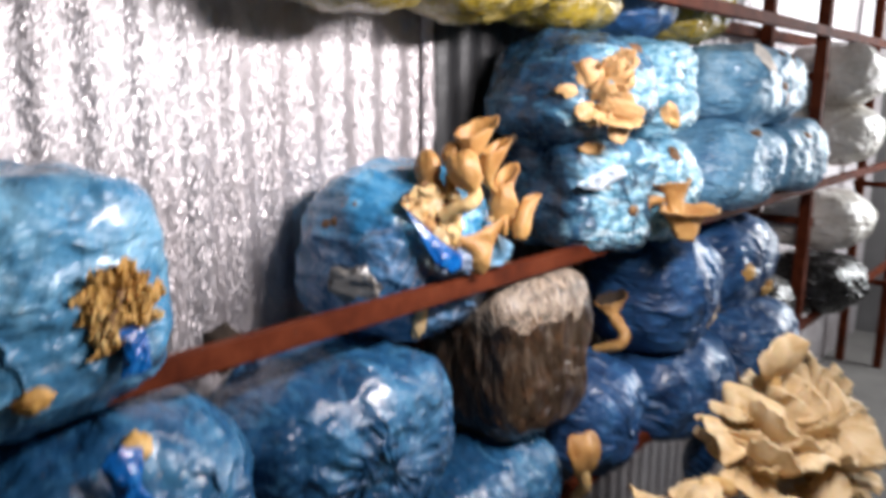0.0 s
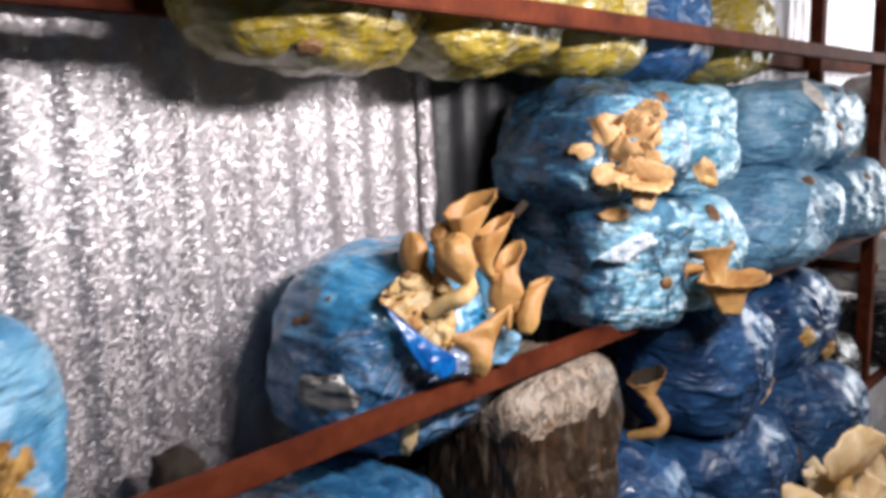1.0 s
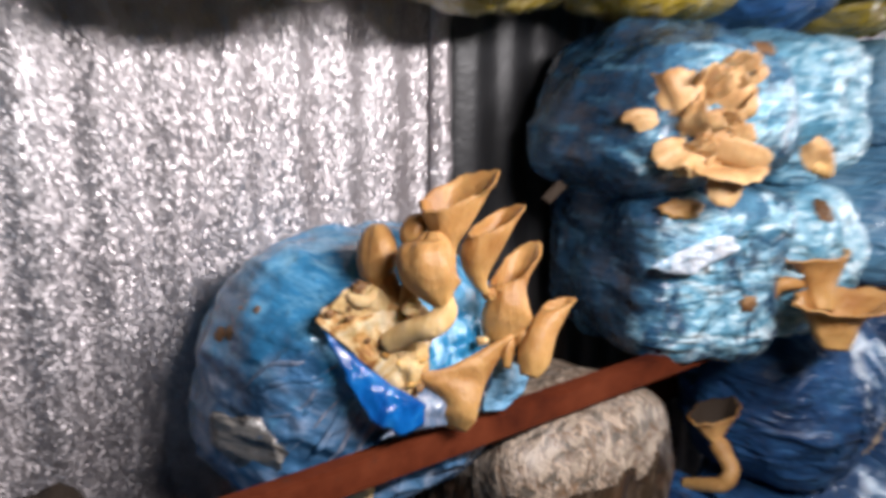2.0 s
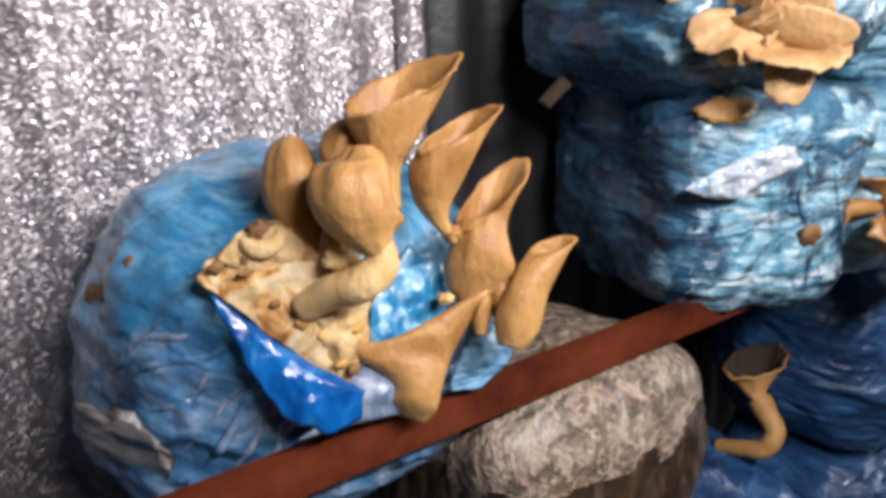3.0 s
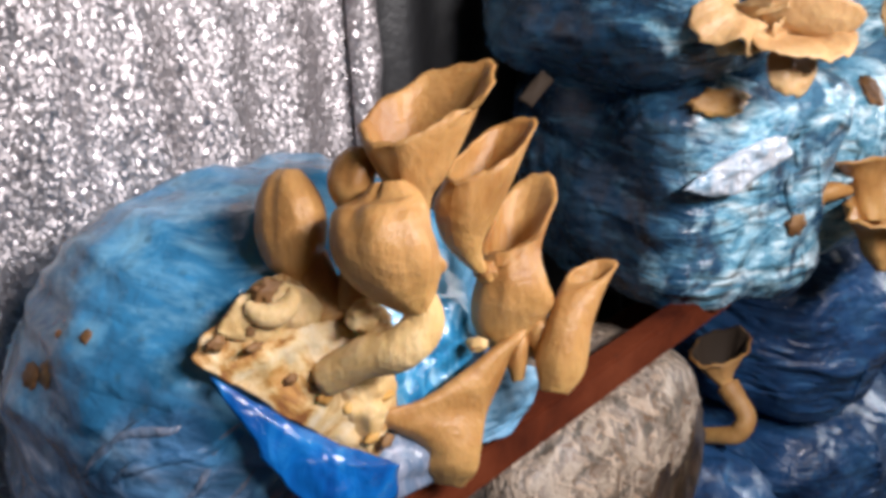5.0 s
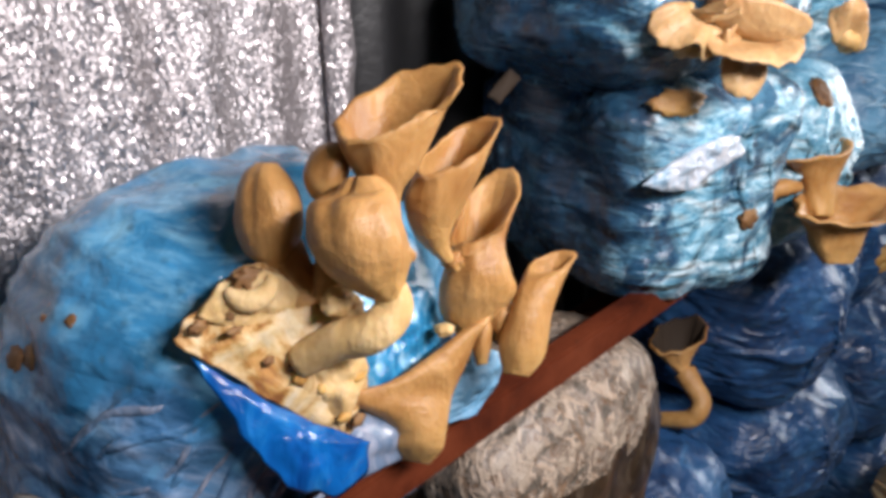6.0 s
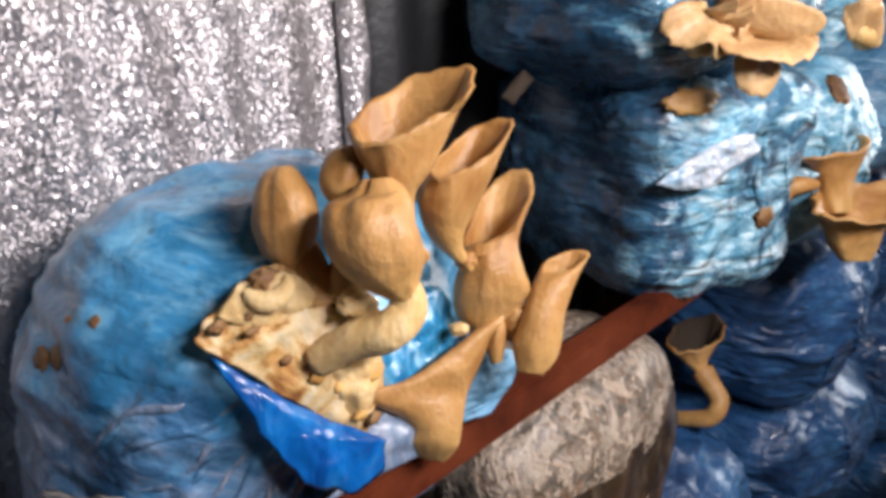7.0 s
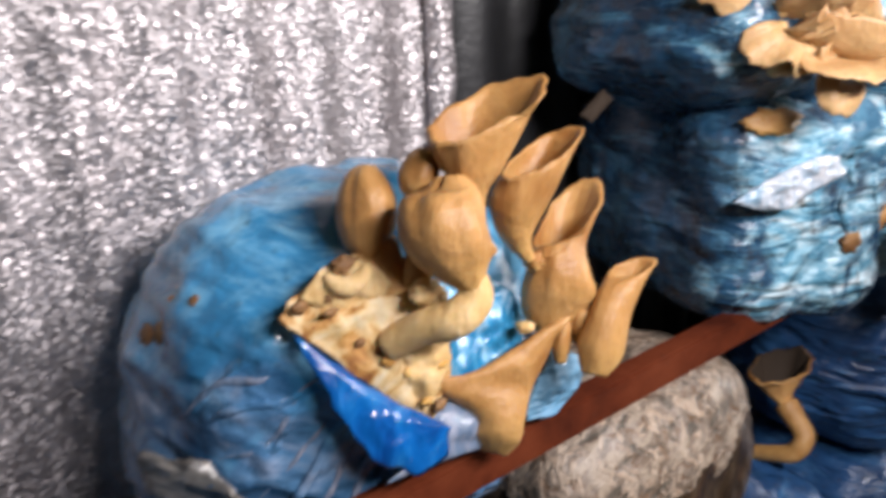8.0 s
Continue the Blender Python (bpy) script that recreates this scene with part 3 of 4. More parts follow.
def funnel_mesh(neck, rim, wide, deep, stem, thick, seed, base):
    """A trumpet-shaped oyster cap: it flares from the stem to a tilted, rippled rim, hollow inside."""
    base, neck, rim, wide, deep = Vector(base), Vector(neck), Vector(rim), Vector(wide), Vector(deep)
    axis = (rim - base).normalized()
    e1 = (wide - axis * wide.dot(axis)).normalized()
    e2 = axis.cross(e1)
    if e2.dot(deep) < 0:
        e2 = -e2
    bm = bmesh.new()
    sides, steps = 44, 22

    def ring(s, shrink):
        # a bend through the neck on the way to the rim
        mid = base * (1 - s) ** 2 + neck * 2 * s * (1 - s) + rim * s * s
        f = s ** 1.7 * (0.94 + 0.2 * max(0, s - 0.8))
        row = []
        for k in range(sides):
            a = 2 * math.pi * k / sides
            ca, sa = math.cos(a), math.sin(a)
            q = Vector((ca * 1.3 + seed, sa * 1.3, s * 1.2))
            grow = 1 + 0.22 * f * noise.noise(q * 1.5) + 0.015 * f * math.sin(a * 17 + seed)
            p = mid + (e1 * ca + e2 * sa) * stem * (1 - f) * shrink + (wide * ca + deep * sa) * f * grow * shrink
            p += axis * 0.24 * wide.length * f * f * noise.noise(q * 1.1 + Vector((7, 0, 0)))
            row.append(bm.verts.new(p))
        return row

    outer = [ring(j / steps, 1.0) for j in range(steps + 1)]
    lip = [ring(1.0 + 0.012, 0.975)]
    inner = [ring(0.28 + 0.72 * j / steps, 1 - thick / max(wide.length, 1e-4) if j else 0.05) for j in range(steps, -1, -1)]
    grid_faces(bm, outer + lip + inner, True)
    bm.faces.new(outer[0])
    bm.faces.new(inner[-1])
    return bm


def funnel(cluster, base, neck, rim, wide, deep, stem=0.0095, thick=0.005, seed=0, cap_mat=None):
    """A trumpet-shaped mushroom of a cluster."""
    part("cap", funnel_mesh(neck, rim, wide, deep, stem, thick, seed, base), cap_mat or CAP, cluster, "tan trumpet-shaped cap")


def ringed_mesh(rings, hollow=0.0, seed=0, ridges=0.03, ruffle=0.10, sides=44, steps=7, crease=0.0):
    """A fleshy cap through a few oval rings (centre, half width, half depth); hollow is the wall of an open trumpet, 0 a closed cap."""
    rows = [[Vector(v) for v in ring] for ring in rings]
    fine = []
    for k in range(len(rows) - 1):
        four = [rows[max(k - 1, 0)], rows[k], rows[k + 1], rows[min(k + 2, len(rows) - 1)]]
        for s in range(steps):
            t = s / steps
            fine.append([0.5 * (2 * b + (c - a) * t + (2 * a - 5 * b + 4 * c - d) * t * t + (3 * b - a - 3 * c + d) * t ** 3) for a, b, c, d in zip(*four)])
    fine.append(rows[-1])
    last = len(fine) - 1
    bm = bmesh.new()

    def loop(k, shrink, drop=0.0):
        centre, wide, deep = fine[k]
        f = k / last
        axis = (fine[min(k + 1, last)][0] - fine[max(k - 1, 0)][0]).normalized()
        out = []
        for j in range(sides):
            a = 2 * math.pi * j / sides
            ca, sa = math.cos(a), math.sin(a)
            q = Vector((ca * 1.2 + seed * 1.7, sa * 1.2, f * 1.6))
            grow = 1 + ruffle * noise.noise(q * 1.3) + ridges * f * noise.noise(Vector((a * 3.2 + 1.5 * f, seed, f * 0.8))) + ridges * 0.5 * f * math.sin(a * 13 + seed + 2 * noise.noise(q))
            grow -= crease * f * f * math.exp(-((a - 4.0 - 0.5 * (1 - f)) / 0.26) ** 2)
            lift = ruffle * 0.9 * wide.length * f ** 4 * noise.noise(Vector((ca * 2.2, sa * 2.2, seed + 5))) if hollow else 0.0
            out.append(bm.verts.new(centre + (wide * ca + deep * sa) * grow * shrink + axis * (lift - drop)))
        return out

    skin = [loop(k, 1.0) for k in range(last + 1)]
    if hollow:
        size = fine[last][1].length
        skin.append(loop(last, 1 - 0.5 * hollow / size, -0.25 * hollow))
        skin += [loop(k, max(0.15, 1 - hollow / max(fine[k][1].length, 1e-4))) for k in range(last, last * 2 // 5, -1)]
    grid_faces(bm, skin, True)
    for end in (skin[0], skin[-1]):
        tip = bm.verts.new(sum((v.co for v in end), Vector()) / sides)
        for j in range(sides):
            bm.faces.new((tip, end[j], end[(j + 1) % sides]))
    return bm


def cluster(name, label):
    return tagged(new(name), label, "mushrooms")


main = cluster("oyster_mushroom_cluster", "cluster of tan oyster mushrooms sprouting from the torn blue bag")
BACK_TRUMPET = (
    ((-0.0760, -0.0093, 1.1745), (0.0027, -0.0027, 0.0002), (0.0032, 0.0034, -0.0018)),
    ((-0.0763, -0.0039, 1.1939), (0.0057, -0.0045, 0.0026), (0.0058, 0.0063, -0.0028)),
    ((-0.0760, -0.0041, 1.2101), (0.0115, -0.0110, 0.0017), (0.0098, 0.0107, -0.0041)),
    ((-0.0702, -0.0032, 1.2273), (0.0196, -0.0159, 0.0079), (0.0148, 0.0159, -0.0051)),
    ((-0.0610, 0.0010, 1.2424), (0.0302, -0.0158, 0.0125), (0.0185, 0.0228, 0.0080)))
MIDDLE_TRUMPET = (
    ((-0.0417, -0.0144, 1.1525), (0.0023, -0.0021, 0.0005), (0.0034, 0.0031, -0.0020)),
    ((-0.0480, -0.0080, 1.1680), (0.0064, -0.0073, -0.0008), (0.0074, 0.0071, -0.0040)),
    ((-0.0464, -0.0080, 1.1871), (0.0108, -0.0119, -0.0009), (0.0110, 0.0105, -0.0051)),
    ((-0.0407, -0.0112, 1.2024), (0.0141, -0.0128, 0.0035), (0.0128, 0.0118, -0.0051)),
    ((-0.0302, -0.0118, 1.2156), (0.0226, -0.0092, 0.0088), (0.0188, 0.0143, 0.0061)))
FOLDED_TRUMPET = (
    ((-0.0201, -0.0151, 1.0941), (0.0041, -0.0039, 0.0007), (0.0040, 0.0034, -0.0030)),
    ((-0.0240, -0.0110, 1.1100), (0.0098, -0.0115, -0.0021), (0.0081, 0.0070, -0.0056)),
    ((-0.0194, -0.0153, 1.1269), (0.0154, -0.0164, -0.0003), (0.0111, 0.0093, -0.0069)),
    ((-0.0164, -0.0135, 1.1407), (0.0124, -0.0137, -0.0010), (0.0126, 0.0106, -0.0072)),
    ((-0.0112, -0.0081, 1.1538), (0.0116, -0.0110, 0.0021), (0.0128, 0.0108, -0.0066)),
    ((0.0007, -0.0041, 1.1700), (0.0249, -0.0067, 0.0119), (0.0230, 0.0185, 0.0115)))
OUTER_LEAF = (
    ((-0.0174, -0.0437, 1.0820), (0.0048, -0.0057, -0.0010), (0.0042, 0.0031, -0.0032)),
    ((-0.0110, -0.0423, 1.0958), (0.0081, -0.0105, -0.0033), (0.0085, 0.0062, -0.0061)),
    ((-0.0003, -0.0396, 1.1143), (0.0086, -0.0095, -0.0006), (0.0095, 0.0068, -0.0060)),
    ((0.0118, -0.0377, 1.1288), (0.0096, -0.0095, 0.0011), (0.0091, 0.0063, -0.0051)),
    ((0.0213, -0.0383, 1.1392), (0.0133, -0.0086, 0.0039), (0.0063, 0.0070, 0.0019)))
FRONT_FAN = (
    ((-0.0730, -0.0121, 1.0362), (0.0059, -0.0072, -0.0017), (0.0034, 0.0035, -0.0039)),
    ((-0.0715, -0.0138, 1.0465), (0.0100, -0.0113, -0.0013), (0.0075, 0.0077, -0.0082)),
    ((-0.0688, -0.0142, 1.0560), (0.0111, -0.0111, 0.0010), (0.0082, 0.0083, -0.0085)),
    ((-0.0691, -0.0133, 1.0676), (0.0172, -0.0094, -0.0012), (0.0065, 0.0066, -0.0064)),
    ((-0.0769, -0.0063, 1.0817), (0.0299, -0.0150, -0.0067), (0.0046, 0.0050, -0.0045)),
    ((-0.0600, -0.0133, 1.0895), (0.0206, -0.0097, -0.0010), (0.0043, 0.0042, -0.0038)),
    ((-0.0404, -0.0176, 1.1012), (0.0112, -0.0053, 0.0003), (0.0039, 0.0035, -0.0030)),
    ((-0.0265, -0.0210, 1.1097), (0.0044, -0.0045, 0.0002), (0.0034, 0.0029, -0.0024)),
    ((-0.0194, -0.0229, 1.1139), (0.0021, -0.0021, 0.0003), (0.0021, 0.0017, -0.0014)))
OVAL_CAP = (
    ((-0.1192, 0.0338, 1.1437), (0.0025, -0.0026, -0.0000), (0.0035, 0.0054, -0.0031)),
    ((-0.1187, 0.0387, 1.1584), (0.0041, -0.0047, -0.0006), (0.0056, 0.0087, -0.0044)),
    ((-0.1193, 0.0414, 1.1672), (0.0086, -0.0093, -0.0005), (0.0082, 0.0129, -0.0061)),
    ((-0.1163, 0.0434, 1.1813), (0.0121, -0.0132, -0.0008), (0.0099, 0.0155, -0.0065)),
    ((-0.1119, 0.0474, 1.1961), (0.0112, -0.0123, -0.0009), (0.0102, 0.0157, -0.0058)),
    ((-0.1090, 0.0513, 1.2053), (0.0078, -0.0088, -0.0010), (0.0081, 0.0125, -0.0042)),
    ((-0.1067, 0.0537, 1.2107), (0.0036, -0.0039, -0.0003), (0.0044, 0.0067, -0.0021)))
HEART_CAP = (
    ((-0.0983, -0.0287, 1.1548), (0.0034, -0.0029, 0.0012), (0.0049, 0.0053, -0.0035)),
    ((-0.1024, -0.0248, 1.1621), (0.0087, -0.0083, 0.0015), (0.0078, 0.0089, -0.0055)),
    ((-0.1055, -0.0204, 1.1719), (0.0141, -0.0138, 0.0017), (0.0108, 0.0126, -0.0072)),
    ((-0.1071, -0.0166, 1.1836), (0.0163, -0.0167, 0.0007), (0.0126, 0.0151, -0.0078)),
    ((-0.1062, -0.0128, 1.1944), (0.0155, -0.0162, 0.0002), (0.0127, 0.0154, -0.0071)),
    ((-0.1031, -0.0095, 1.2030), (0.0141, -0.0144, 0.0007), (0.0104, 0.0126, -0.0053)),
    ((-0.0971, -0.0086, 1.2074), (0.0096, -0.0092, 0.0016), (0.0064, 0.0084, -0.0008)),
    ((-0.0942, -0.0071, 1.2122), (0.0050, -0.0050, 0.0004), (0.0038, 0.0044, -0.0017)))
HIDDEN_CAP = (
    ((-0.0958, 0.0224, 1.1931), (0.0032, -0.0034, -0.0001), (0.0035, 0.0046, -0.0019)),
    ((-0.0948, 0.0224, 1.2002), (0.0067, -0.0076, -0.0008), (0.0071, 0.0093, -0.0036)),
    ((-0.0911, 0.0236, 1.2088), (0.0082, -0.0088, -0.0003), (0.0084, 0.0108, -0.0038)),
    ((-0.0862, 0.0248, 1.2170), (0.0068, -0.0075, -0.0007), (0.0073, 0.0093, -0.0030)),
    ((-0.0829, 0.0255, 1.2214), (0.0034, -0.0037, -0.0002), (0.0043, 0.0054, -0.0017)))
YOUNG_CAP = (
    ((-0.0267, -0.0254, 1.0859), (0.0024, -0.0023, 0.0004), (0.0027, 0.0022, -0.0021)),
    ((-0.0247, -0.0233, 1.0957), (0.0036, -0.0041, -0.0005), (0.0054, 0.0045, -0.0040)),
    ((-0.0200, -0.0220, 1.1063), (0.0027, -0.0032, -0.0007), (0.0048, 0.0039, -0.0033)),
    ((-0.0177, -0.0210, 1.1122), (0.0013, -0.0015, -0.0003), (0.0028, 0.0023, -0.0019)))
for k, (shape, wall, ruffle, label) in enumerate((
        (BACK_TRUMPET, 0.0035, 0.16, "tall tan trumpet cap with a ruffled rim"), (MIDDLE_TRUMPET, 0.003, 0.12, "tan trumpet-shaped cap"),
        (FOLDED_TRUMPET, 0.0045, 0.16, "tan trumpet cap open to the front"), (OUTER_LEAF, 0.003, 0.08, "tan folded leaf-like cap"),
        (FRONT_FAN, 0.0, 0.05, "tan fan cap with a pointed side"), (OVAL_CAP, 0.0, 0.07, "rounded oval tan cap"),
        (HEART_CAP, 0.0, 0.10, "large drooping tan cap with a folded top"), (HIDDEN_CAP, 0.0, 0.10, "small brownish cap behind others"),
        (YOUNG_CAP, 0.0, 0.06, "small young tan cap"))):
    part("cap", ringed_mesh(shape, wall, k + 2, 0.045, ruffle, crease=(0, 0, 0, 0, 0, 0.14, 0.42, 0, 0)[k]), CAP, main, label)
part("stem", tube(bmesh.new(), ((-0.0967, -0.0251, 1.1637), (-0.0978, -0.0288, 1.1500), (-0.1081, -0.0239, 1.1399), (-0.1175, -0.0087, 1.1331), (-0.1287, 0.0082, 1.1203)), (0.0080, 0.0098, 0.0105, 0.0102, 0.0090)), STEM, main, "thick cream bent stem")
for points, radii in (
        (((-0.1125, 0.0378, 1.1680), (-0.1137, 0.0265, 1.1571), (-0.1159, 0.0174, 1.1429)), (0.011, 0.0095, 0.011)),
        (((-0.0955, 0.0183, 1.1759), (-0.1015, 0.0140, 1.1631), (-0.1084, 0.0091, 1.1477)), (0.008, 0.008, 0.009))):
    part("stem", tube(bmesh.new(), points, radii), CAP, main, "short brown stem behind the caps")
for k, (place, size) in enumerate((((-0.1100, -0.0004, 1.1498), 0.0085), ((-0.0423, -0.0105, 1.1101), 0.0055), ((-0.0389, -0.0144, 1.1523), 0.006), ((-0.0887, -0.0269, 1.1751), 0.0062), ((-0.0084, -0.0265, 1.1060), 0.009))):
    part("bud", lump(bmesh.new(), place, (size, size, size * (0.85, 0.6, 0.9, 1.2, 1.6)[k]), k + 40, 0.4), (STEM, STEM, CAP, CAP, CAP)[k], main, ("pale bud", "pale bud", "tan bud", "tan bud", "tan bud")[k])

UPPER_CAPS = (
    ((0.310, -0.023, 1.290), (0.258, -0.013, 1.297), (0.226, 0.026, 1.330), (0.207, -0.004, 1.364), (0.255, -0.042, 1.343)),
    ((0.317, -0.028, 1.298), (0.286, -0.037, 1.311), (0.267, -0.043, 1.327), (0.290, -0.073, 1.359), (0.319, -0.084, 1.313)),
    ((0.302, -0.019, 1.274), (0.226, 0.004, 1.296), (0.189, 0.010, 1.287), (0.169, 0.035, 1.309), (0.207, 0.024, 1.302)),
    ((0.305, -0.026, 1.257), (0.256, -0.032, 1.269), (0.204, -0.006, 1.280), (0.191, -0.028, 1.254), (0.234, -0.059, 1.240)),
    ((0.316, -0.038, 1.249), (0.279, -0.059, 1.252), (0.241, -0.041, 1.289), (0.263, -0.093, 1.281), (0.312, -0.118, 1.257)),
    ((0.315, -0.039, 1.240), (0.287, -0.068, 1.243), (0.225, -0.047, 1.256), (0.244, -0.100, 1.231), (0.308, -0.116, 1.249)),
    ((0.318, -0.046, 1.224), (0.294, -0.064, 1.227), (0.259, -0.057, 1.234), (0.259, -0.079, 1.198), (0.301, -0.087, 1.221)),
    ((0.445, -0.082, 1.240), (0.410, -0.087, 1.253), (0.379, -0.084, 1.262), (0.397, -0.094, 1.292), (0.424, -0.103, 1.244)),
)
upper = cluster("oyster_mushroom_cluster", "spreading cluster of tan oyster mushrooms on a bag end")
for k, row in enumerate(UPPER_CAPS):
    oyster(upper, *row, seed=k + 31, thick=0.007, stem=0.012, ripple=0.26, belly=0.22 - 0.12 * (k % 2), cap_mat=LIGHT_CAP)

for k, row in enumerate((
        ((0.320, -0.015, 1.275), (0.306, -0.043, 1.300), (0.287, -0.061, 1.335), (0.018, -0.031, 0.006), (0.022, 0.012, 0.021)),
        ((0.298, 0.005, 1.285), (0.262, -0.013, 1.295), (0.237, -0.012, 1.336), (0.018, -0.030, 0.009), (0.016, 0.017, 0.022)))):
    funnel(upper, *row, seed=k * 3 + 40, stem=0.012, cap_mat=LIGHT_CAP)
rng = random.Random(3)
for k in range(14):
    foot = Vector((0.27 + rng.uniform(-0.06, 0.05), -0.02, 1.285 + rng.uniform(-0.05, 0.05)))
    tip = foot + Vector((rng.uniform(-0.04, 0.03), -0.05, rng.uniform(-0.01, 0.04)))
    side = Vector((rng.uniform(0.012, 0.024), rng.uniform(-0.02, 0.0), rng.uniform(-0.012, 0.012)))
    oyster(upper, foot + Vector((0.02, 0.03, 0)), foot, tip - side, tip + Vector((0, 0, 0.012)), tip + side, seed=k + 90, thick=0.006, stem=0.009, ripple=0.34, belly=rng.uniform(-0.2, 0.2), cap_mat=LIGHT_CAP)
shrink = Matrix.Translation((0.285, -0.04, 1.20)) @ Matrix.Diagonal((0.82, 0.9, 0.82, 1)) @ Matrix.Translation((-0.315, 0.04, -1.20))
narrow = Matrix.Translation((0.174, -0.026, 1.21)) @ Matrix.Diagonal((0.66, 0.75, 0.80, 1)) @ Matrix.Translation((-0.169, 0.04, -1.20))
for ob in upper.children:
    ob.data.transform(shrink if ob.data.vertices[0].co.x > 0.40 else narrow)

hanging = cluster("oyster_mushroom_cluster", "small cluster of tan oyster mushrooms hanging over the rail")
UPPER_CUP = (
    ((0.4509, -0.0695, 1.0612), (0.0078, -0.0083, -0.0002), (0.0126, 0.0032, -0.0041)),
    ((0.4560, -0.0612, 1.0845), (0.0116, -0.0126, -0.0008), (0.0169, 0.0044, -0.0049)),
    ((0.4545, -0.0539, 1.1048), (0.0175, -0.0186, -0.0004), (0.0254, 0.0069, -0.0068)),
    ((0.4584, -0.0485, 1.1271), (0.0335, -0.0265, 0.0016), (0.0436, 0.0143, 0.0025)))
LOWER_CUP = (
    ((0.4374, -0.0950, 1.0200), (0.0096, -0.0102, -0.0002), (0.0146, 0.0033, -0.0056)),
    ((0.4393, -0.0905, 1.0365), (0.0173, -0.0184, -0.0004), (0.0230, 0.0053, -0.0084)),
    ((0.4431, -0.0889, 1.0568), (0.0228, -0.0238, 0.0003), (0.0318, 0.0073, -0.0106)),
    ((0.4535, -0.0919, 1.0777), (0.0460, -0.0404, -0.0063), (0.0643, 0.0124, 0.0031)))
for k, shape in enumerate((UPPER_CUP, LOWER_CUP)):
    part("cap", ringed_mesh(shape, 0.006, k + 21, 0.04, 0.16), CAP, hanging, "tan shallow cup-shaped cap")
part("bud", tube(bmesh.new(), ((0.4000, -0.0193, 1.0553), (0.3959, -0.0277, 1.0739), (0.4013, -0.0321, 1.0893), (0.4120, -0.0404, 1.0943), (0.4331, -0.0486, 1.0915)), (0.010, 0.009, 0.008, 0.009, 0.005)), CAP, hanging, "tan hooked bud")


def pad(outline, bulge, depth, seed, rough=0.004, scale=60, rings=14, around=64):
    """A cushion inside an outline of corner points, lumpy in front and closed behind."""
    pts = [Vector(p) for p in outline]
    centre = sum(pts, Vector()) / len(pts)
    face = Vector()
    for a, b in zip(pts, pts[1:] + pts[:1]):
        face += (a - centre).cross(b - centre)
    face.normalize()
    if face.y > 0:
        face = -face
    edge = []
    for k in range(around):
        t = k / around * len(pts)
        i, u = int(t), t - int(t)
        a, b = pts[i % len(pts)], pts[(i + 1) % len(pts)]
        p = a.lerp(b, u)
        edge.append(p + (p - centre) * 0.10 * noise.noise(p * 90 + Vector((seed, 0, 0))))
    bm = bmesh.new()
    rows = []
    for j in range(1, rings + 1):
        r = j / rings
        row = []
        for p in edge:
            q = centre.lerp(p, r)
            up = bulge * (1 - r * r) + rough * (1 - r ** 6) * (noise.noise(q * scale + Vector((0, seed, 0))) + 0.5 * noise.noise(q * scale * 2.3))
            row.append(bm.verts.new(q + face * up))
        rows.append(row)
    grid_faces(bm, rows, True)
    top = bm.verts.new(centre + face * bulge)
    low = bm.verts.new(centre - face * depth)
    for k in range(around):
        bm.faces.new((top, rows[0][k], rows[0][(k + 1) % around]))
        bm.faces.new((low, rows[-1][(k + 1) % around], rows[-1][k]))
    return bm


# the torn mouth of the main bag: mycelium, stumps and flaps of film
inside = main_bag.matrix_world.inverted()


def on_main(name, bm, material, label):
    bm.transform(inside)
    return part(name, bm, material, main_bag, label)


on_main("mycelium", pad([(-0.182, 0.033, 1.146), (-0.158, 0.036, 1.160), (-0.139, 0.037, 1.168), (-0.109, 0.027, 1.162), (-0.080, 0.012, 1.125), (-0.088, 0.004, 1.095), (-0.113, -0.002, 1.066), (-0.145, 0.010, 1.103)], 0.010, 0.03, 3, 0.0055, 46, 26, 90), MYCELIUM, "cream mycelium crust in the torn mouth")
on_main("stump", pad([(-0.168, 0.030, 1.153), (-0.156, 0.031, 1.165), (-0.142, 0.028, 1.172), (-0.128, 0.019, 1.165), (-0.122, 0.013, 1.154), (-0.132, 0.015, 1.142), (-0.150, 0.021, 1.141)], 0.004, 0.02, 4, 0.006, 55), STEM, "white cut mushroom stump")
on_main("stump", pad([(-0.127, 0.011, 1.118), (-0.114, 0.006, 1.123), (-0.098, -0.002, 1.119), (-0.095, -0.004, 1.106), (-0.104, -0.004, 1.089), (-0.115, -0.002, 1.072), (-0.125, 0.006, 1.097)], 0.006, 0.02, 6, 0.005, 60), STEM, "white broken mushroom stump")
on_main("stump", lump(bmesh.new(), (-0.103, 0.0, 1.139), (0.009, 0.008, 0.012), 5), STEM, "white mushroom stump")
# shade in the crevice under the caps, put in as a brown pad
on_main("hollow", pad([(-0.124, 0.025, 1.158), (-0.110, 0.025, 1.163), (-0.094, 0.017, 1.157), (-0.094, 0.010, 1.138), (-0.108, 0.012, 1.132), (-0.123, 0.018, 1.137)], 0.001, 0.01, 7, 0.004, 60), SCAR, "brown pad for the shade between the stems")
for k, (place, size) in enumerate(zip(((-0.1430, 0.0235, 1.1660), (-0.154, 0.023, 1.151), (-0.170, 0.028, 1.149), (-0.133, 0.008, 1.119), (-0.144, 0.013, 1.125), (-0.113, 0.006, 1.131)), (0.0062, 0.003, 0.0035, 0.003, 0.0025, 0.003))):
    on_main("hollow", lump(bmesh.new(), place, (size * 1.3, size * 0.5, size), k + 20, 0.6), SCAR, "brown pit in the crust")
ring = []
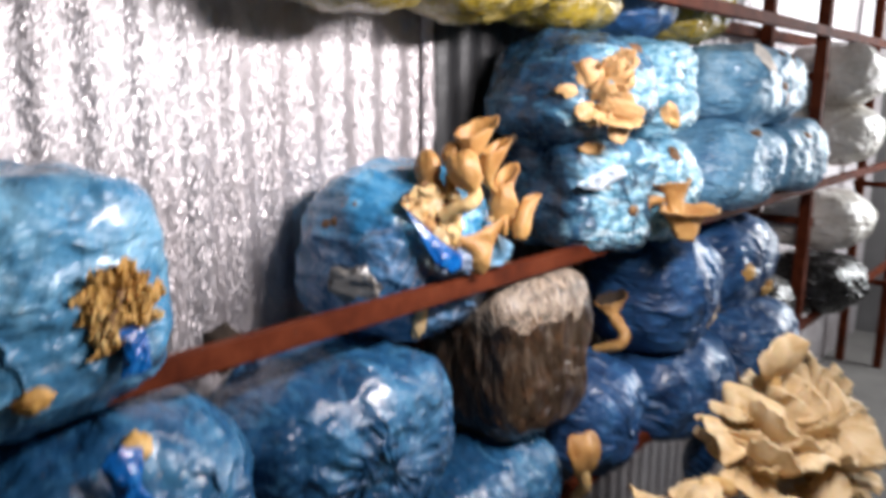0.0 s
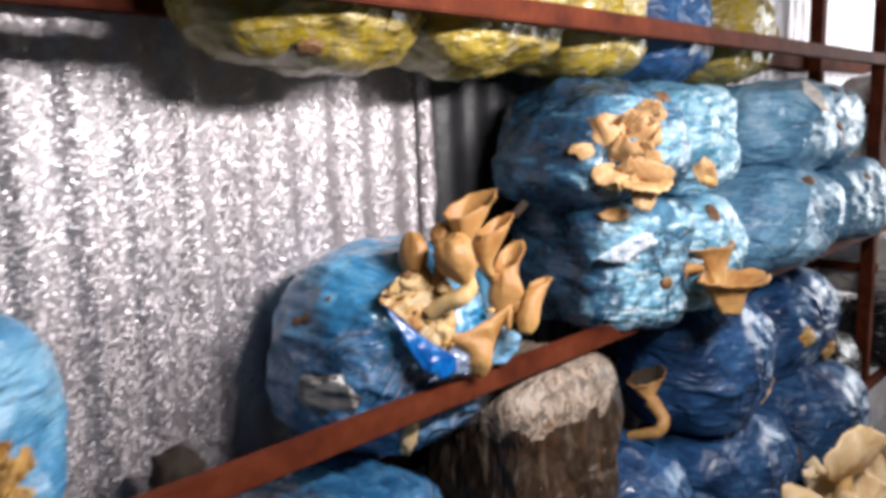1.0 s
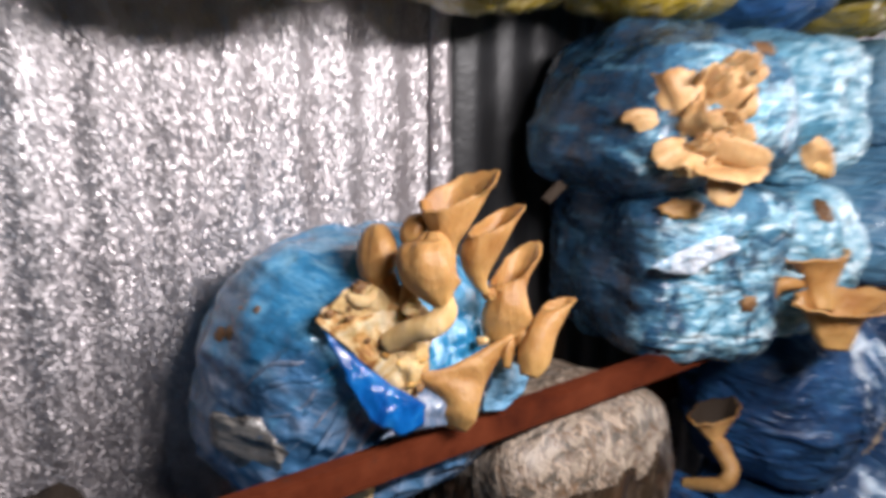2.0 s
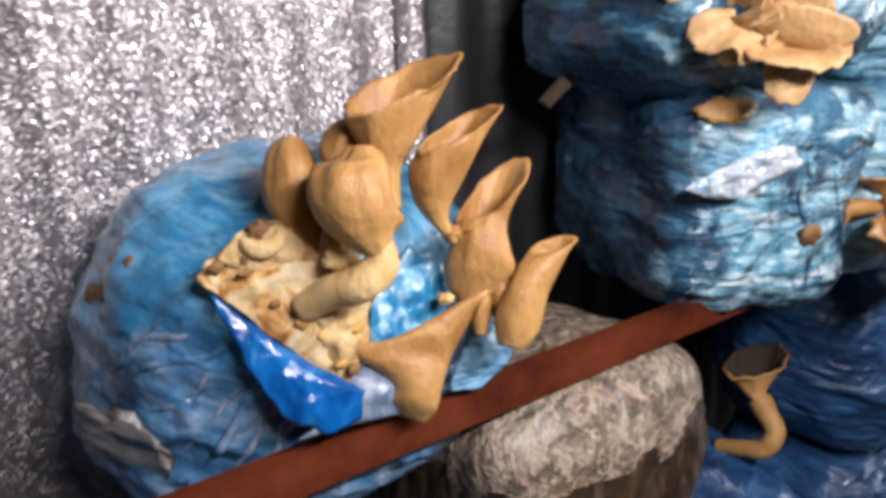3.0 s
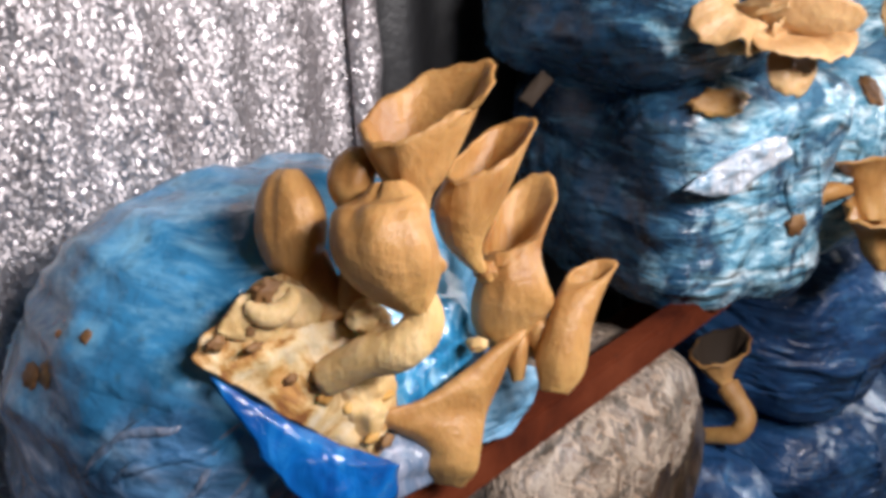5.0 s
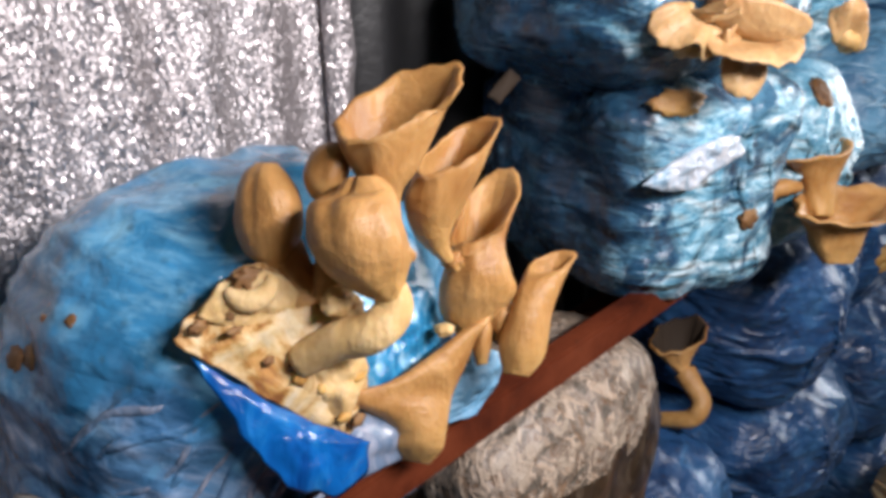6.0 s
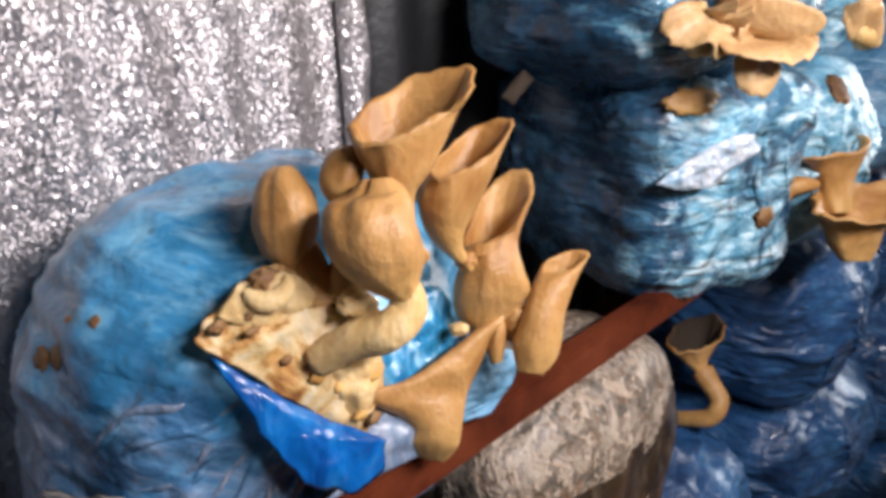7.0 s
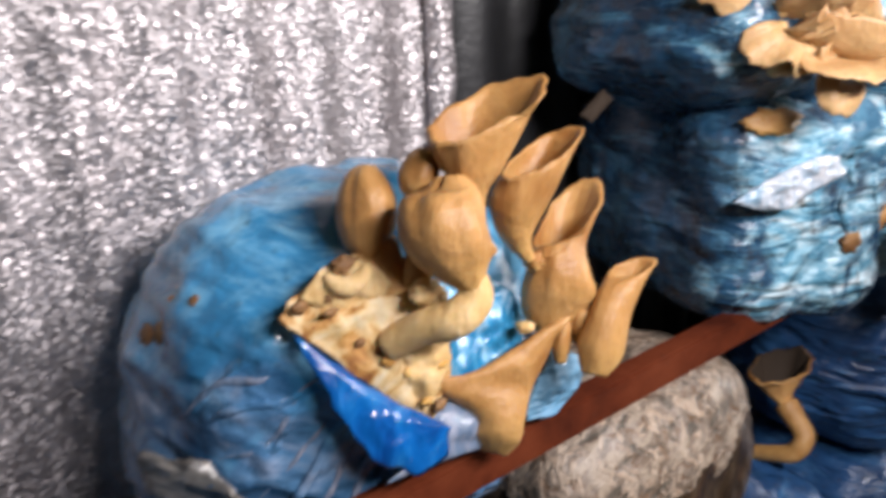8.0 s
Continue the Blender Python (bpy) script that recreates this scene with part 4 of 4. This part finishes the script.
for k in range(8):
    a = math.radians(195 + 25 * k)
    ring.append(Vector((-0.1445, 0.0215, 1.1665)) + Vector((0.86, -0.51, 0.0)) * 0.0105 * math.cos(a) + Vector((0.20, 0.34, 0.92)) * 0.0100 * math.sin(a))
on_main("stump", tube(bmesh.new(), ring, (0.0015, 0.0045, 0.0058, 0.006, 0.0055, 0.005, 0.004, 0.0015), 12), STEM, "white rim of a hollow stump")
rng = random.Random(17)
for k in range(9):
    u, v = rng.random(), rng.random()
    place = Vector((-0.172, 0.020, 1.140)).lerp(Vector((-0.112, -0.008, 1.074)), u) + Vector((0.034, -0.004, 0.020)) * v
    on_main("crumb", lump(bmesh.new(), place, (rng.uniform(0.002, 0.006), 0.002, rng.uniform(0.0015, 0.004)), k, 0.7, 8), (SCAR, DRY)[k % 2], "loose straw crumb")
on_main("film_flap", pad([(-0.174, 0.027, 1.133), (-0.150, 0.012, 1.108), (-0.128, 0.002, 1.086), (-0.102, -0.012, 1.066), (-0.108, -0.014, 1.050), (-0.131, -0.012, 1.048), (-0.153, -0.005, 1.064), (-0.166, 0.008, 1.096)], 0.006, 0.006, 8, 0.003, 60), FLAP, "bright blue folded flap of film")
on_main("film_flap", pad([(-0.050, 0.018, 1.140), (-0.028, 0.008, 1.118), (-0.036, -0.001, 1.082), (-0.060, 0.002, 1.076), (-0.092, 0.004, 1.080), (-0.084, 0.014, 1.108)], 0.004, 0.01, 9, 0.005, 60), INNER, "light blue folded flap of film")
on_main("film_flap", pad([(-0.101, 0.004, 1.078), (-0.069, -0.008, 1.064), (-0.073, -0.010, 1.040), (-0.106, -0.012, 1.046), (-0.146, -0.008, 1.048), (-0.124, -0.010, 1.056)], 0.004, 0.008, 10, 0.003, 60), MILKY, "milky crumpled flap of film")
on_main("film_flap", pad([(-0.012, 0.004, 1.085), (0.024, -0.004, 1.062), (0.012, -0.006, 1.045), (-0.014, -0.010, 1.037), (-0.037, -0.006, 1.040)], 0.004, 0.015, 11, 0.003, 60), PALE_BLUE, "pale blue flap of film")
for k, (near, wide, high) in enumerate((((-0.2183, 0.1475, 1.110), 0.016, 0.014), ((-0.2147, 0.131, 1.1155), 0.016, 0.014), ((-0.2006, 0.1008, 1.1394), 0.006, 0.007), ((-0.2063, 0.1203, 1.1375), 0.004, 0.004))):
    scar(main_bag, near, wide, high, k + 1, proud=0.0018)
scar(main_bag, (-0.230, 0.075, 1.028), 0.075, 0.055, 7, PATCH, "pale_patch", "pale patch under the film", 0.0008)
scar(main_bag, (-0.145, 0.020, 0.954), 0.022, 0.06, 8, PALE_CAP, "pale_patch", "tan patch under the film", 0.0015)


# raised creases in the film
def creases(ob, ends, radius, seed, label="raised crease in the film", material=None):
    """Thin pinched folds that follow a bag's skin between pairs of places near it."""
    skin = BVHTree.FromPolygons([v.co for v in ob.data.vertices], [p.vertices for p in ob.data.polygons])
    rng = random.Random(seed)
    turn = ob.matrix_world.inverted()
    for a, b in ends:
        a, b, line = turn @ Vector(a), turn @ Vector(b), []
        sway = Vector([rng.uniform(-0.008, 0.008) for _ in range(3)])
        for k in range(7):
            u = k / 6
            place, out = skin.find_nearest(a.lerp(b, u) + sway * math.sin(u * 5 + seed))[:2]
            line.append(place - out * 0.25 * radius)
        thick = radius * rng.uniform(0.6, 1.2)
        part("crease", tube(bmesh.new(), line, [thick * f for f in (0.15, 0.7, 1.0, 0.8, 1.0, 0.6, 0.12)], 8), material or ob.data.materials[0], ob, label)


rng = random.Random(23)
rays = []
for k in range(13):
    u = (k + rng.uniform(0, 0.8)) / 13
    start = Vector((-0.180, 0.030, 1.130)).lerp(Vector((-0.105, -0.014, 1.045)), u)
    end = Vector((-0.238, 0.10, 1.085)).lerp(Vector((-0.125, 0.010, 0.945)), u)
    f, g = rng.uniform(0.10, 0.25), rng.uniform(0.75, 1.1)
    rays.append((start.lerp(end, f), start.lerp(end, g)))
creases(main_bag, rays[::2], 0.0034, 4)
creases(main_bag, rays[1::2], 0.0026, 5, "whitish pinched crease in the film", MILKY)
for count, ob in enumerate([o for o in bpy.data.objects if o.get("category") == "bag" and not o.children and o.type == "MESH"]):
    rng = random.Random(count + 60)
    wide, deep, high = ob.dimensions
    middle = ob.matrix_world.translation
    pairs = []
    for k in range(5):
        start = middle + Vector((rng.uniform(-0.42, 0.42) * wide, -0.55 * deep, rng.uniform(-0.2, 0.42) * high))
        pairs.append((start, start + Vector((rng.uniform(-0.05, 0.05), 0.0, rng.uniform(-0.09, -0.04)))))
    creases(ob, pairs, 0.0032, count)

# a fold across the lower stacked bag's end, its highlight painted whitish
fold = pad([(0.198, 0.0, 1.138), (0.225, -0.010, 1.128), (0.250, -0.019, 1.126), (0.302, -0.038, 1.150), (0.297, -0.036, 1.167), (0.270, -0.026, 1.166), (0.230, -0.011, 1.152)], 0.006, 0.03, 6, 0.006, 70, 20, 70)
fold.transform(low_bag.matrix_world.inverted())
part("film_fold", fold, PAINTED_SHINE, low_bag, "fold of film with a whitish painted highlight")
# tan paper stub whose shade is put into its near-black colour
stub = pad([(0.1500, 0.1200, 1.2020), (0.1570, 0.1120, 1.1950), (0.1780, 0.1060, 1.2140), (0.1720, 0.1130, 1.2230)], 0.003, 0.012, 3, 0.001, 60, 6, 24)
stub.transform(top_bag.matrix_world.inverted())
part("paper_stub", stub, GLOOM, top_bag, "small folded paper stub, painted dark for shade")
yellow_spot = [o for o in bpy.data.objects if o.get("label") == "yellow plastic bag sagging between the upper rails"][0]
scar(yellow_spot, (-0.24, 0.06, 1.40), 0.03, 0.02, 6)
scar(knot_bag, (-0.592, -0.05, 0.975), 0.03, 0.025, 2, DRY, "torn_spot", "dry tan spot", 0.005)

# spots on the other bags
for ob, near, wide, high in (
        (low_bag, (0.331, -0.042, 1.084), 0.024, 0.018), (mid_bag, (0.478, -0.040, 1.178), 0.024, 0.034),
        (taped_bag, (0.997, -0.06, 1.313), 0.03, 0.025), (taped_bag, (1.02, -0.06, 1.277), 0.025, 0.03), (taped_bag, (0.998, -0.05, 1.386), 0.03, 0.02),
        (taped_bag, (1.08, -0.05, 1.37), 0.04, 0.03), (square_bag, (0.88, -0.05, 1.20), 0.045, 0.02), (square_bag, (0.99, -0.06, 1.10), 0.03, 0.03),
        (end_bag, (1.25, -0.06, 1.19), 0.04, 0.02), (top_bag, (0.342, -0.03, 1.374), 0.04, 0.02), (torn_bag, (0.83, -0.04, 0.62), 0.04, 0.04)):
    scar(ob, near, wide, high, wide * 900 + near[0] * 7)
scar(low_bag, (0.247, -0.002, 1.196), 0.048, 0.022, 5, CAP, "torn_spot", "orange brown torn spot", 0.003)
for near, wide in (((0.90, -0.02, 0.860), 0.05), ((1.07, -0.03, 0.80), 0.06), ((1.12, -0.02, 0.84), 0.04)):
    scar(spotted_bag, near, wide, wide * 0.8, near[0] * 11, DRY, "torn_spot", "orange torn spot", 0.012)
scar(dull_bag, (0.72, -0.03, 0.78), 0.04, 0.09, 4, PALE_CAP, "pale_patch", "pale pink patch under the film")
scar(taped_bag, (0.87, -0.06, 1.37), 0.035, 0.09, 5, WHITE, "tape", "strip of whitish tape", 0.002)

# dry stubs in the hole of the bag at the start of the walk
stubs = tagged(new("dry_mushroom_stubs"), "golden dried mushroom stubs bunched in a torn hole", "mushrooms")
rng = random.Random(5)
for k in range(64):
    a, r = rng.uniform(0, 2 * math.pi), 0.027 * math.sqrt(rng.random())
    foot = Vector((-0.604 + r * math.cos(a) * 1.15, -0.044, 1.098 + r * math.sin(a) * 1.15))
    tip = foot + Vector((rng.uniform(-0.010, 0.010), -0.016, rng.uniform(0.0, 0.018)))
    side = Vector((rng.uniform(0.005, 0.0105), 0, rng.uniform(-0.004, 0.004)))
    part("stub", cap_mesh(foot, tip - side, tip + Vector((0, 0, 0.004)), tip + side, 0.003, seed=k, ripple=0.4), DRY, stubs)
scar(left_bag, (-0.596, -0.05, 1.090), 0.050, 0.058, 3, SCAR, "torn_hole", "dark torn hole", 0.004)
scar(left_bag, (-0.675, -0.06, 1.045), 0.03, 0.02, 5, DRY, "torn_spot", "dry tan spot", 0.006)
part("tied_strip", pad([(-0.010, 0, 0.02), (0.012, 0, 0.022), (0.016, 0.0, 0.0), (0.017, 0.0, -0.022), (-0.012, -0.002, -0.024), (-0.008, -0.002, 0.0)], 0.005, 0.02, 2, 0.004, 90), FLAP, left_bag, "bright blue tied strip").location = (0.106, -0.143, -0.036)
part("knot", pad([(-0.02, 0, 0.01), (0.0, 0, 0.022), (0.02, 0, 0.012), (0.014, -0.004, -0.02), (0.03, -0.006, -0.05), (-0.02, -0.006, -0.05), (-0.01, -0.004, -0.02)], 0.010, 0.01, 2, 0.004), FLAP, knot_bag, "bright blue knot").location = (-0.012, -0.13, 0.105)

# single mushrooms between the lower bags
curl = cluster("oyster_mushroom", "single tan mushroom on a long curled stem between bags")
part("stem", tube(bmesh.new(), ((0.4127, 0.0742, 0.7704), (0.4135, 0.0420, 0.7836), (0.4177, 0.0199, 0.7935), (0.4288, 0.0153, 0.8108), (0.4363, 0.0312, 0.8248), (0.4405, 0.0461, 0.8365)), (0.009, 0.010, 0.011, 0.011, 0.0125, 0.014)), CAP, curl, "tan curled stem")
CURLED_CUP = (
    ((0.4419, 0.0396, 0.8305), (0.0056, -0.0052, 0.0012), (0.0086, 0.0034, -0.0055)),
    ((0.4430, 0.0523, 0.8408), (0.0089, -0.0087, 0.0011), (0.0111, 0.0046, -0.0069)),
    ((0.4450, 0.0596, 0.8569), (0.0176, -0.0176, 0.0016), (0.0188, 0.0080, -0.0113)),
    ((0.4539, 0.0640, 0.8751), (0.0303, -0.0244, 0.0075), (0.0288, 0.0171, 0.0061)))
cup = part("cap", ringed_mesh(CURLED_CUP, 0.006, 9, 0.04, 0.14), CAP, curl, "tan trumpet cap, shade inside painted dark")
# inner faces in near-black brown: the cup's inner shade is painted
cup.data.materials.append(GLOOM)
for f in cup.data.polygons[44 * 22:]:
    f.material_index = 1

small = cluster("oyster_mushroom", "small tan mushroom beside the lowest bags")
oyster(small, (0.20, -0.02, 0.56), (0.176, -0.05, 0.64), (0.125, -0.05, 0.69), (0.180, -0.055, 0.712), (0.226, -0.05, 0.665), seed=9, thick=0.012, stem=0.012)

# the big pale cluster that leans into the aisle
big = cluster("oyster_mushroom_cluster", "big pale oyster mushroom cluster leaning into the aisle")
rng = random.Random(11)
middle = Vector((0.425, -0.27, 0.57))
for k in range(84):
    a = rng.uniform(math.pi * 0.7, math.pi * 2.3)
    e = rng.uniform(0.05, 1.45)
    way = Vector((math.cos(a) * math.cos(e), math.sin(a) * math.cos(e), math.sin(e)))
    root = middle + Vector((way.x * 0.42, way.y * 0.12, way.z * 0.17)) * rng.uniform(0.7, 1.0)
    out = Vector((way.x + rng.uniform(-0.4, 0.4), way.y * 1.4 + rng.uniform(-0.4, 0.2), rng.uniform(-0.35, 0.9))).normalized()
    tip = root + out * rng.uniform(0.05, 0.085)
    side = out.cross(Vector((rng.uniform(-0.7, 0.7), rng.uniform(-0.7, 0.7), 1))).normalized() * rng.uniform(0.032, 0.062)
    oyster(big, middle.lerp(root, 0.6), root, tip - side - out * 0.015, tip, tip + side - out * 0.015, seed=k + 70, thick=0.011, stem=0.013, cap_mat=PALE_CAP, belly=rng.uniform(-0.3, 0.1), ripple=0.3, flare=0.4)
oyster(big, (0.46, -0.24, 0.70), (0.462, -0.262, 0.80), (0.405, -0.26, 0.835), (0.455, -0.28, 0.868), (0.505, -0.30, 0.842), seed=7, thick=0.012, stem=0.014, cap_mat=PALE_CAP, spread=1.15)
bag("mushroom_bag", (0.46, -0.26, 0.305), (0.21, 0.13, 0.305), WHITE, "white plastic bag standing on the floor under pale mushrooms", 40, 2.8, detail=56)

bag("mushroom_bag", (1.05, -0.06, 0.27), (0.22, 0.15, 0.27), DARK_BLUE, "dark blue bag standing on the floor by the rack", 41, 2.8, detail=56)

# a brown stub on the bar behind the main bag
back_stub = tagged(mesh_object("wood_stub", lump(bmesh.new(), (-0.365, 0.19, 0.95), (0.03, 0.028, 0.032), 4, 0.3), GLOOM), "brown rough wooden stub by the foil wall", "wood")
